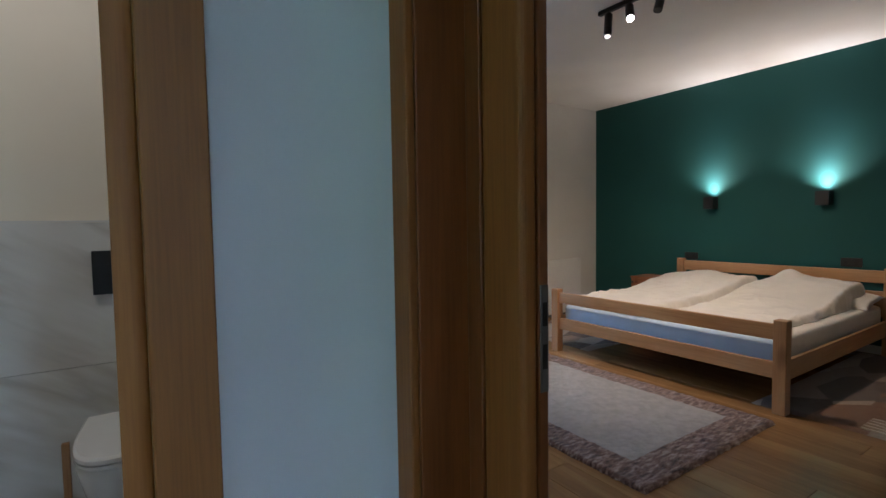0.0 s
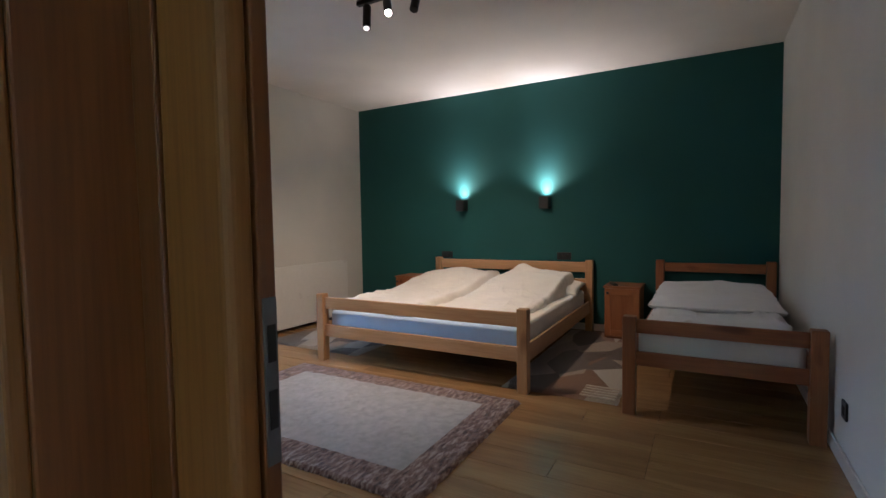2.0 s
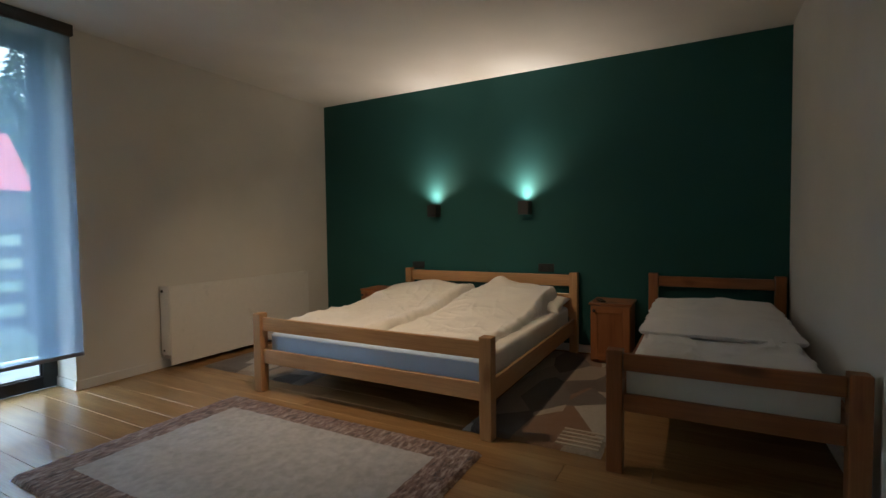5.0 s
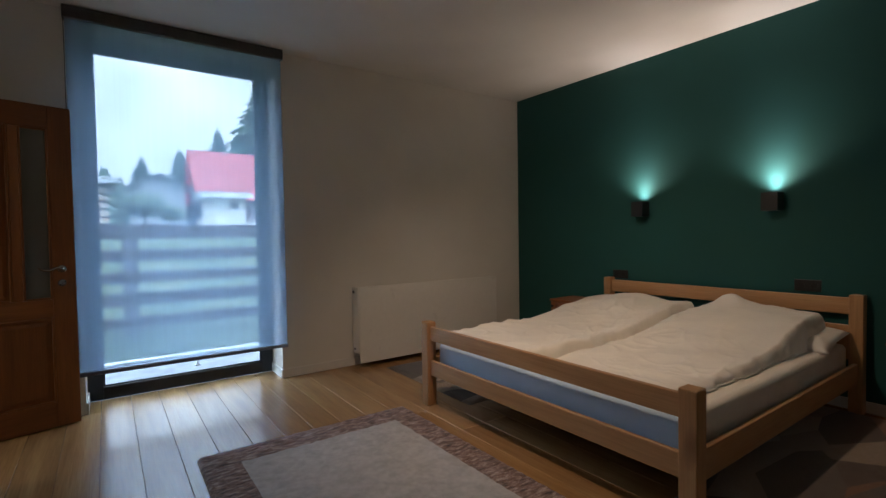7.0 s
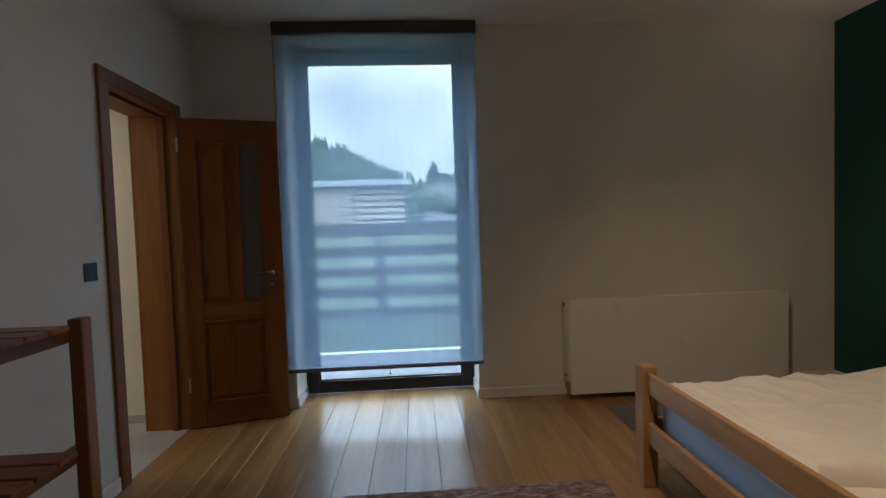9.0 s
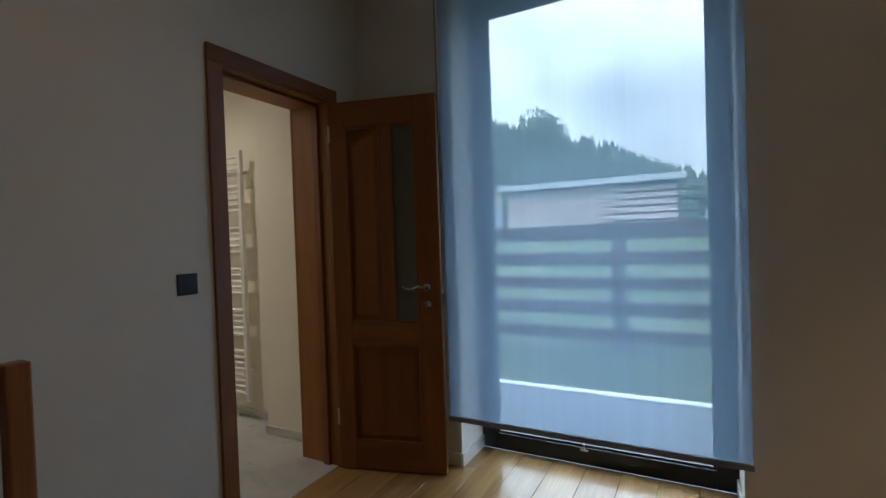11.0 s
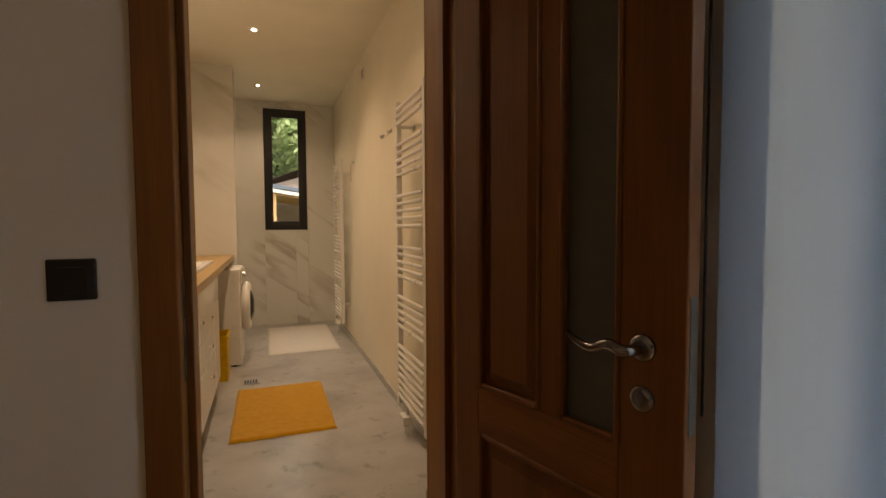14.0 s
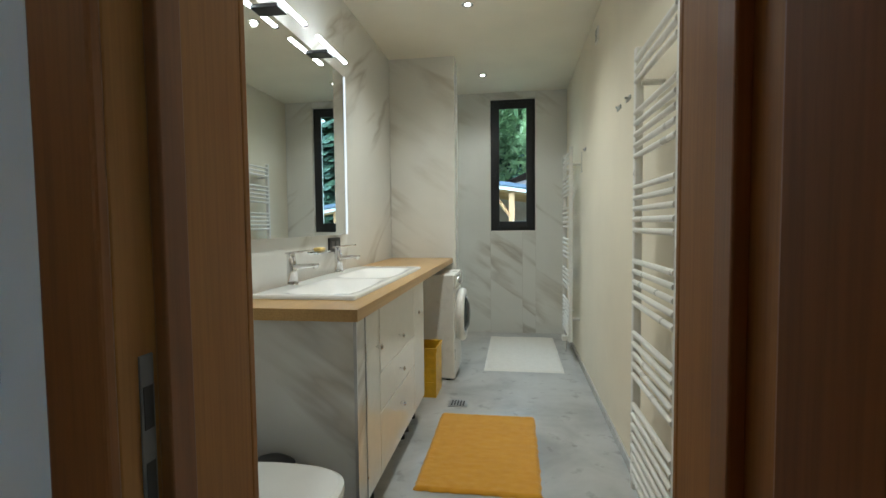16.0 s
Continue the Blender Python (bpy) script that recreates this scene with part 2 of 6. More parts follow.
SHEER = sheer_mat()


# ---- building blocks ----
def link_mesh(name, bm, material, smooth=False):
    bmesh.ops.recalc_face_normals(bm, faces=bm.faces)
    me = bpy.data.meshes.new(name)
    bm.to_mesh(me)
    bm.free()
    for mat in material if isinstance(material, (list, tuple)) else [material]:
        me.materials.append(mat)
    if smooth:
        me.shade_smooth()
    return new(name, me)


def part(name, bm, material, parent, label="", smooth=False):
    """One mesh under a thing or under a part."""
    ob = link_mesh(name, bm, material, smooth)
    ob.parent = parent
    if label:
        tagged(ob, label)
    return ob


def thing(name, label, category, at=(0, 0, 0), turn=0, group="", kind=""):
    ob = new(name)
    ob.empty_display_size = 0.1
    ob.matrix_world = pose(*at, 0, 0, turn)
    return tagged(ob, label, category, group, kind)


def structure(name, bm, material, label, category="structure", smooth=False):
    return tagged(link_mesh(name, bm, material, smooth), label, category, "", "structure")


def single(name, bm, material, label, category, group="", smooth=False):
    return tagged(link_mesh(name, bm, material, smooth), label, category, group)


def box(bm, x0, x1, y0, y1, z0, z1, bevel=0.0, seg=2, index=0):
    m = Matrix.Translation(((x0 + x1) / 2, (y0 + y1) / 2, (z0 + z1) / 2)) @ Matrix.Diagonal((x1 - x0, y1 - y0, z1 - z0, 1))
    got = bmesh.ops.create_cube(bm, size=1, matrix=m)["verts"]
    faces = {f for v in got for f in v.link_faces}
    for f in faces:
        f.material_index = index
    if bevel:
        edges = {e for v in got for e in v.link_edges}
        bmesh.ops.bevel(bm, geom=list(edges), offset=bevel, segments=seg, affect="EDGES", profile=0.5)
    return bm


def boxed(*args, **kw):
    return box(bmesh.new(), *args, **kw)


def tube(bm, a, b, r, seg=14, r2=None):
    a, b = Vector(a), Vector(b)
    d = b - a
    m = Matrix.Translation((a + b) / 2) @ d.to_track_quat("Z", "Y").to_matrix().to_4x4()
    bmesh.ops.create_cone(bm, cap_ends=True, segments=seg, radius1=r, radius2=r if r2 is None else r2, depth=d.length, matrix=m)
    return bm


def tubed(a, b, r, seg=14, r2=None):
    return tube(bmesh.new(), a, b, r, seg, r2)


def lathe(bm, profile, seg=28, at=(0, 0, 0)):
    """Turns (radius, height) pairs round the upright axis."""
    rings = []
    for r, z in profile:
        rings.append([bm.verts.new((at[0] + r * math.cos(2 * math.pi * k / seg), at[1] + r * math.sin(2 * math.pi * k / seg), at[2] + z)) for k in range(seg)])
    for p, q in zip(rings, rings[1:]):
        for k in range(seg):
            bm.faces.new((p[k], p[(k + 1) % seg], q[(k + 1) % seg], q[k]))
    bm.faces.new(rings[0][::-1])
    bm.faces.new(rings[-1])
    return bm


def heap(x0, x1, y0, y1, nx, ny, top, base, edge=0.05, wave=0.018, lift=0.0, rim=None):
    """A soft closed body between two height functions, with a rounded rim and a wandering hem."""
    bm = bmesh.new()
    up, down = {}, {}
    for i in range(nx + 1):
        for j in range(ny + 1):
            # grid lines crowd towards the rim
            u, v = (0.5 - 0.5 * math.copysign(abs(1 - 2 * k) ** 0.85, 1 - 2 * k) for k in (i / nx, j / ny))
            px, py = x0 + (x1 - x0) * u, y0 + (y1 - y0) * v
            d = min(px - x0, x1 - px, py - y0, y1 - py)
            near_x = math.exp(-min(px - x0, x1 - px) / 0.12)
            near_y = math.exp(-min(py - y0, y1 - py) / 0.12)
            w = noise.noise((px * 2.3, py * 2.3, x0 + y0)) * 0.02
            qx = px + w + near_x * wave * (noise.noise((py * 7.0, x0 + px * 2, 1.5)) + 0.6 * noise.noise((py * 17.0, x0, 4.5)))
            qy = py + w * 0.6 + near_y * wave * (noise.noise((px * 6.0, y0 + py * 2, 6.5)) + 0.7 * noise.noise((px * 15.0, y0, 2.5)))
            zt, zb = top(px, py, u, v), base(px, py)
            f = min(1.0, d / edge)
            f = math.sqrt(max(0.0, 1 - (1 - f) ** 2))
            zt = zb + lift + 0.006 + max(0.012, zt - zb - lift - 0.006) * f
            up[i, j] = bm.verts.new((qx, qy, zt))
            down[i, j] = bm.verts.new((qx, qy, zb + lift * (1 - f)))
    if rim is not None:
        loop = [(i, 0) for i in range(0, nx, 2)] + [(nx, j) for j in range(0, ny, 2)] + [(i, ny) for i in range(nx, 0, -2)] + [(0, j) for j in range(ny, 0, -2)]
        rim += [down[k].co + Vector((0, 0, 0.007)) for k in loop]
    for i in range(nx):
        for j in range(ny):
            bm.faces.new((up[i, j], up[i + 1, j], up[i + 1, j + 1], up[i, j + 1]))
            bm.faces.new((down[i, j], down[i, j + 1], down[i + 1, j + 1], down[i + 1, j]))
    for i in range(nx):
        bm.faces.new((up[i, 0], down[i, 0], down[i + 1, 0], up[i + 1, 0]))
        bm.faces.new((up[i, ny], up[i + 1, ny], down[i + 1, ny], down[i, ny]))
    for j in range(ny):
        bm.faces.new((up[0, j], up[0, j + 1], down[0, j + 1], down[0, j]))
        bm.faces.new((up[nx, j], down[nx, j], down[nx, j + 1], up[nx, j + 1]))
    return bm


# ---- plan ----
XW, XE, YS, YN, ZC = 0.55, 5.30, -0.21, 4.57, 2.735    # bedroom inside faces
XH = 0.29                                              # hall side of the west wall
ED0, ED1, EDZ = 0.0, 0.945, 2.05                      # entry door opening
BD0, BD1, BDZ = 3.62, 4.285, 2.05                      # bathroom door opening
WX0, WX1, WZ1 = 1.19, 2.52, 2.68                       # bedroom window opening
YO = 4.97                                              # outer face of the north wall
BXF, BYS, BYN = -4.45, 2.94, 4.635                      # bathroom: far wall, mirror wall, radiator wall
BW0, BW1, BWZ0, BWZ1 = 3.78, 4.29, 1.175, 2.665        # bathroom window
HXW, HYS, HYN = -1.75, -1.30, 1.20                     # hall
WCX0, WCX1 = -0.96, -0.13                              # wc door opening
WCYN = 2.72                                            # wc back wall

# ---- walls, ceilings ----
wall_east = structure("wall_east", boxed(XE, XE + 0.25, YS - 0.25, YO, -0.02, ZC + 0.2), GREEN_WALL, "dark green painted accent wall behind the beds", "wall")
wall_south = structure("wall_south", boxed(XW, XE, YS - 0.25, YS, -0.02, ZC + 0.2), WHITE_WALL, "white painted bedroom wall beside single bed", "wall")
bm = bmesh.new()
box(bm, BXF - 0.3, -0.20, BYN, YO, -0.02, ZC + 0.2)
box(bm, -0.20, WX0, YN, YO, -0.02, ZC + 0.2)
box(bm, WX1, XE, YN, YO, -0.02, ZC + 0.2)
box(bm, WX0, WX1, YN, YO, WZ1, ZC + 0.2)
wall_north = structure("wall_north", bm, WHITE_WALL, "white painted outer wall with tall window opening", "wall")
bm = bmesh.new()
box(bm, XH, XW, YS - 0.25, ED0 - 0.04, -0.02, ZC + 0.2)
box(bm, XH, XW, ED0 - 0.04, ED1 + 0.04, EDZ + 0.04, ZC + 0.2)
box(bm, XH, XW, ED1 + 0.04, BD0 - 0.04, -0.02, ZC + 0.2)
box(bm, XH, XW, BD0 - 0.04, BD1 + 0.04, BDZ + 0.04, ZC + 0.2)
box(bm, XH, XW, BD1 + 0.04, YN, -0.02, ZC + 0.2)
wall_west = structure("wall_west", bm, WHITE_WALL, "white painted bedroom wall with two doorways", "wall")
structure("ceiling_bedroom", boxed(XW, XE, YS, YN, ZC, ZC + 0.2), CEILING, "white painted flat bedroom ceiling", "ceiling")
structure("ceiling_hall", boxed(HXW, XH, HYS, HYN, ZC, ZC + 0.2), CEILING, "white painted hall ceiling", "ceiling")
structure("ceiling_wc", boxed(-1.3, XH, HYN + 0.14, WCYN, ZC, ZC + 0.2), BATH_CEILING, "white painted toilet room ceiling", "ceiling")
structure("ceiling_bath", boxed(BXF, XH, BYS, BYN, ZC, ZC + 0.2), BATH_CEILING, "cream white bathroom ceiling", "ceiling")
# hall shell, with a window in its west wall
bm = bmesh.new()
box(bm, HXW - 0.3, HXW, HYS - 0.2, 0.0, -0.02, ZC + 0.2)
box(bm, HXW - 0.3, HXW, 1.1, HYN + 0.14, -0.02, ZC + 0.2)
box(bm, HXW - 0.3, HXW, 0.0, 1.1, -0.02, 0.85)
box(bm, HXW - 0.3, HXW, 0.0, 1.1, 2.25, ZC + 0.2)
def cove(cx, cy, radius, z0, z1, steps=14):
    """Plaster rounded into an inner corner at (cx, cy), open towards -x and -y; added to even out the shading."""
    bm = bmesh.new()
    arc = [(cx - radius + radius * math.sin(0.5 * math.pi * k / steps), cy - radius + radius * math.cos(0.5 * math.pi * k / steps)) for k in range(steps + 1)]
    arc = [(arc[0][0] - 0.04, arc[0][1])] + arc + [(arc[-1][0], arc[-1][1] - 0.01)]
    lo, hi = ([bm.verts.new((p, q, z)) for p, q in arc] for z in (z0, z1))
    for k in range(len(arc) - 1):
        bm.faces.new((lo[k], lo[k + 1], hi[k + 1], hi[k]))
    return bm


# this rounding is added so that no shading step shows beside the casing
structure("added_hall_corner", cove(XH - 0.001, HYN - 0.001, 0.17, 0.0, ZC - 0.002), HALL_WALL, "added round plaster corner evening out hall wall shading", "wall", True)
structure("wall_hall_west", bm, HALL_WALL, "white hall wall with window opening", "wall")
structure("wall_hall_south", boxed(HXW, XH, HYS - 0.2, HYS, -0.02, ZC + 0.2), HALL_WALL, "white hall end wall", "wall")
bm = bmesh.new()
box(bm, WCX1 + 0.04, XH, HYN, HYN + 0.14, -0.02, ZC + 0.2)
box(bm, HXW, WCX0 - 0.04, HYN, HYN + 0.14, -0.02, ZC + 0.2)
box(bm, WCX0 - 0.04, WCX1 + 0.04, HYN, HYN + 0.14, EDZ + 0.04, ZC + 0.2)
structure("wall_hall_north", bm, HALL_WALL, "white hall wall with toilet doorway", "wall")
structure("wall_wc_west", boxed(-1.5, -1.3, HYN + 0.14, WCYN, -0.02, ZC + 0.2), CREAM_WALL, "cream painted toilet room side wall", "wall")
structure("wall_wc_bath", boxed(-1.5, XH, WCYN, BYS - 0.01, -0.02, ZC + 0.2), CREAM_WALL, "cream painted wall between toilet room and bathroom", "wall")
structure("wall_bath_south", boxed(BXF - 0.3, -1.5, BYS - 0.2, BYS - 0.01, -0.02, ZC + 0.2), CREAM_WALL, "bathroom inner wall", "wall")
bm = bmesh.new()
box(bm, BXF - 0.3, BXF - 0.012, BYS, BW0, -0.02, ZC + 0.2)
box(bm, BXF - 0.3, BXF - 0.012, BW1, BYN, -0.02, ZC + 0.2)
box(bm, BXF - 0.3, BXF - 0.012, BW0, BW1, -0.02, BWZ0)
box(bm, BXF - 0.3, BXF - 0.012, BW0, BW1, BWZ1, ZC + 0.2)
structure("wall_bath_west", bm, GROUT, "bathroom outer wall behind the marble tiles", "wall")
structure("bath_wall_face", boxed(BXF, -0.20, BYN - 0.004, BYN - 0.0005, 0, ZC), CREAM_WALL, "cream painted bathroom wall with towel radiators", "wall")
structure("wall_bath_pier", boxed(-0.20, XH, 4.45, YN - 0.001, 0, ZC), CREAM_WALL, "cream painted wall pier beside the bathroom door", "wall")

# ---- floors under the boards and tiles ----
structure("floor", boxed(HXW, XE, YS - 0.2, 4.86, -0.12, -0.016), JOINT, "wooden subfloor under the oak boards", "floor")
structure("floor_hall", boxed(HXW, XH, HYS, YS - 0.2, -0.12, 0.0), OAK_FLOOR, "oak hall floor", "floor")
structure("floor_wc", boxed(-1.3, XH - 0.002, HYN, WCYN, -0.014, 0.0), CONCRETE, "grey concrete-look toilet room floor", "floor")
structure("floor_bath", boxed(BXF, XW - 0.001, BYS, BYN, -0.014, 0.002), CONCRETE, "grey concrete-look bathroom floor", "floor")

# ---- light portals and lamps ----
def portal(name, at, target, sx, sy):
    d = bpy.data.lights.new(name, "AREA")
    d.shape, d.size, d.size_y = "RECTANGLE", sx, sy
    d.cycles.is_portal = True
    new(name, d).matrix_world = look(at, target)


def spot(name, at, target, power, color, cone, blend=0.6, size=0.02):
    d = bpy.data.lights.new(name, "SPOT")
    d.energy, d.color, d.spot_size, d.spot_blend, d.shadow_soft_size = power, color, radians(cone), blend, size
    new(name, d).matrix_world = look(at, target)


portal("window_portal", ((WX0 + WX1) / 2, 4.96, 1.33), ((WX0 + WX1) / 2, 0, 1.33), 1.33, 2.6)
portal("bath_window_portal", (BXF - 0.28, 3.965, 1.92), (0, 3.965, 1.92), 0.49, 1.49)
portal("hall_window_portal", (HXW - 0.28, 0.55, 1.55), (0, 0.55, 1.55), 1.1, 1.4)
WARM = (1.0, 0.71, 0.43)
LAMP_Y = (2.963, 1.933)
for ly in LAMP_Y:
    k = 1.0 if ly < 2.5 else 0.68
    spot("wall_lamp_beam", (5.250, ly, 1.405), (5.30, ly, 2.6), 12.0 * k, (1.0, 0.92, 0.80), 50, 1.0, 0.022)
    spot("wall_lamp_scallop", (5.238, ly, 1.425), (5.60, ly, 2.325), 9.0 * k, (1.0, 0.94, 0.84), 62, 1.0, 0.015)
    spot("wall_lamp_spill", (5.205, ly, 1.430), (4.78, ly, 2.6), 21.0 * (0.4 + 0.6 * k), (1.0, 0.78, 0.57), 160, 1.0, 0.025)
spot("track_beam", (2.680, 2.188, 2.543), (0.6, 2.0, 1.1), 9.0, WARM, 125, 0.8, 0.02)
spot("track_beam_2", (2.726, 2.406, 2.49), (3.9, 2.75, 0.45), 60.0, WARM, 112, 1.0, 0.02)
# the lamp at -0.711 is unseen, added at equal spacing to brighten the radiator
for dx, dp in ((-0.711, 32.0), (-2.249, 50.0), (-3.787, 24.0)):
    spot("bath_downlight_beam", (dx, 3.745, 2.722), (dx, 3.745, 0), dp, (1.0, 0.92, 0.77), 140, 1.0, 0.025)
# added lamp with no fixture, brightens the toilet room
spot("wc_fill_beam", (-0.6, 2.0, 2.72), (-0.6, 2.0, 0), 8.0, (1.0, 0.87, 0.70), 150, 0.5, 0.04)


# ---- doors ----
def casing(parent, axis, face, sign, a0, a1, top, width=0.075, mat=DOOR_WOOD, mat_head=DOOR_WOOD_Y):
    """Flat casing round an opening, on the wall face; axis is the wall's normal."""
    def put(name, p0, p1, z0, z1, m):
        f0, f1 = sorted((face, face + sign * 0.018))
        b = boxed(f0, f1, p0, p1, z0, z1, bevel=0.004) if axis == "x" else boxed(p0, p1, f0, f1, z0, z1, bevel=0.004)
        part(name, b, m, parent)
    put("casing_side", a0 - width, a0, 0, top, mat)
    put("casing_side", a1, a1 + width, 0, top, mat)
    put("casing_head", a0 - width, a1 + width, top, top + width, mat_head)


def lining(parent, axis, lo, hi, a0, a1, top, stop_at, mat=FRAME_WOOD, mat_head=FRAME_WOOD_Y, stop=0.02, stop_w=0.045, mat_stop=DOOR_WOOD):
    """The boards that line an opening, with the stop that the leaf shuts against."""
    def put(name, q0, q1, p0, p1, z0, z1, m):
        b = boxed(q0, q1, p0, p1, z0, z1, bevel=0.003) if axis == "x" else boxed(p0, p1, q0, q1, z0, z1, bevel=0.003)
        part(name, b, m, parent)
    put("jamb", lo, hi, a0 - 0.04, a0, 0, top, mat)
    put("jamb", lo, hi, a1, a1 + 0.04, 0, top, mat)
    put("head_jamb", lo, hi, a0 - 0.04, a1 + 0.04, top, top + 0.04, mat_head)
    put("door_stop", stop_at, stop_at + stop_w, a0, a0 + stop, 0, top - stop, mat_stop)
    put("door_stop", stop_at, stop_at + stop_w, a1 - stop, a1, 0, top - stop, mat_stop)
    put("door_stop", stop_at, stop_at + stop_w, a0, a1, top - stop, top, DOOR_WOOD_Y)


def strike_plate(parent, x0, x1, y0, y1, z0, z1):
    plate = part("strike_plate", boxed(x0, x1, y0, y1, z0, z1, bevel=0.0015), DARK_STEEL, parent, "steel strike plate in the door frame")
    h = z1 - z0
    for f0, f1 in ((0.22, 0.45), (0.62, 0.84)):
        part("latch_hole", boxed(x0 + 0.004, x1 - 0.004, y0 - 0.001, y1 + 0.001, z0 + h * f0, z0 + h * f1), BLACK, plate)


entry = thing("door_1", "brown wooden door frame of the bedroom entrance", "door frame", kind="structure")
lining(entry, "x", XH, XW + 0.002, ED0, ED1, EDZ, 0.40, mat=DOOR_WOOD, mat_head=DOOR_WOOD_Y, stop=0.045, stop_w=0.14)
for y0, y1 in ((ED0 + 0.0455, ED0 + 0.095), (0.787, ED1 - 0.0455)):
    part("rebate", boxed(0.438, 0.461, y0, y1, 0, EDZ - 0.05, bevel=0.003), DOOR_WOOD, entry)
    # paler wood than the rebate puts the lit rounded edge into the colour
    part("bead", boxed(0.401, 0.437, y0, y1, 0, EDZ - 0.05, bevel=0.012, seg=4), FRAME_WOOD, entry)
casing(entry, "x", XH, -1, ED0, ED1 + 0.003, EDZ + 0.004, 0.062, FRAME_WOOD, FRAME_WOOD_Y)
casing(entry, "x", XW, 1, ED0, ED1 - 0.013, EDZ + 0.003, 0.08)
strike_plate(entry, 0.440, 0.459, 0.7845, 0.7875, 0.905, 1.095)

bath_door = thing("door_2", "brown wooden bathroom door frame with lining", "door frame", kind="structure")
lining(bath_door, "x", XH, XW + 0.002, BD0, BD1, BDZ, XW - 0.10, stop=0.018)
casing(bath_door, "x", XW, 1, BD0, BD1, BDZ + 0.004, 0.075)
casing(bath_door, "x", XH, -1, BD0, BD1, BDZ + 0.004, 0.06, FRAME_WOOD, FRAME_WOOD_Y)
strike_plate(bath_door, 0.501, 0.523, BD0 + 0.0003, BD0 + 0.003, 0.87, 1.105)
for hz in (0.25, 1.82):
    part("hinge", tubed((XW + 0.026, BD1 - 0.012, hz), (XW + 0.026, BD1 - 0.012, hz + 0.09), 0.008), STEEL, bath_door)

wc_door = thing("door_3", "brown wooden toilet door frame", "door frame", kind="structure")
lining(wc_door, "y", HYN - 0.002, HYN + 0.14, WCX0, WCX1, EDZ, HYN + 0.06, stop=0.05, stop_w=0.08, mat_head=DOOR_WOOD_X, mat_stop=FRAME_WOOD)
casing(wc_door, "y", HYN, -1, WCX0, WCX1, EDZ + 0.004, 0.112, FRAME_WOOD, DOOR_WOOD_X)


def arch_panel(x0, x1, z0, z1, rise, y0, y1, bevel, steps=10):
    """A raised field whose head curves up towards one side."""
    bm = bmesh.new()
    head = [(x0 + (x1 - x0) * k / steps, z1 + rise * math.sin(0.5 * math.pi * k / steps)) for k in range(steps + 1)]
    ring = [(x0, z0)] + head + [(x1, z0)]
    lo = [bm.verts.new((p, y0, q)) for p, q in ring]
    cx, cz = (x0 + x1) / 2, (z0 + z1) / 2
    hi = [bm.verts.new((cx + (p - cx) * (1 - bevel * 2 / (x1 - x0)), y1, cz + (q - cz) * (1 - bevel * 2 / (z1 - z0)))) for p, q in ring]
    n = len(ring)
    for k in range(n):
        bm.faces.new((lo[k], lo[(k + 1) % n], hi[(k + 1) % n], hi[k]))
    bm.faces.new(hi)
    bm.faces.new(lo[::-1])
    return bm


def sweep(knots, radii, seg=14, steps=6):
    """A smooth round bar through the knots, with a radius at each."""
    k = [Vector(q) for q in knots]
    k = [2 * k[0] - k[1]] + k + [2 * k[-1] - k[-2]]
    pts, rr = [], []
    for i in range(1, len(k) - 2):
        for s in range(steps):
            t = s / steps
            a, b, c, d = k[i - 1], k[i], k[i + 1], k[i + 2]
            pts.append(0.5 * (2 * b + (c - a) * t + (2 * a - 5 * b + 4 * c - d) * t * t + (3 * b - a - 3 * c + d) * t ** 3))
            rr.append(radii[i - 1] * (1 - t) + radii[i] * t)
    pts.append(k[-2])
    rr.append(radii[-1])
    bm, rings = bmesh.new(), []
    for i, q in enumerate(pts):
        d = (pts[min(i + 1, len(pts) - 1)] - pts[max(i - 1, 0)]).normalized()
        u = d.cross(Vector((0, 0, 1)))
        u = u.normalized() if u.length > 1e-3 else Vector((1, 0, 0))
        w = u.cross(d)
        rings.append([bm.verts.new(q + rr[i] * (math.cos(2 * math.pi * s / seg) * u + math.sin(2 * math.pi * s / seg) * w)) for s in range(seg)])
    for p0, p1 in zip(rings, rings[1:]):
        for s in range(seg):
            bm.faces.new((p0[s], p0[(s + 1) % seg], p1[(s + 1) % seg], p1[s]))
    bm.faces.new(rings[0][::-1])
    bm.faces.new(rings[-1])
    return bm


def lever(parent, x, y, z, side):
    """Curved lever handle with round rose and key rose; side is -1 or 1 along y."""
    rose = part("rose", lathe(bmesh.new(), [(0.024, 0), (0.024, 0.005), (0.021, 0.009), (0.012, 0.011)], 28), DARK_CHROME, parent, "polished chrome rose", True)
    rose.matrix_local = pose(x, y, z, -90 * side, 0, 0)
    knots = [(0, 0, 0), (0, 0.038, 0), (-0.010, 0.051, 0.001), (-0.035, 0.053, 0.007), (-0.070, 0.051, -0.006), (-0.100, 0.049, -0.002), (-0.125, 0.051, 0.012)]
    bm = sweep([(a, side * b, c) for a, b, c in knots], [0.010, 0.010, 0.011, 0.0105, 0.0085, 0.0075, 0.005])
    h = part("door_handle", bm, DARK_CHROME, parent, "curved dark chrome lever handle", True)
    h.location = (x, y, z)
    key = part("key_rose", lathe(bmesh.new(), [(0.023, 0), (0.023, 0.005), (0.020, 0.008), (0.012, 0.009)], 28), DARK_CHROME, parent, "", True)
    key.matrix_local = pose(x, y, z - 0.09, -90 * side, 0, 0)
    part("keyhole", boxed(x - 0.004, x + 0.004, *sorted((y + side * 0.008, y + side * 0.012)), z - 0.10, z - 0.08), BLACK, key).matrix_parent_inverse = key.matrix_local.inverted()


leaf_angle = math.degrees(math.atan2(0.165, 0.60))
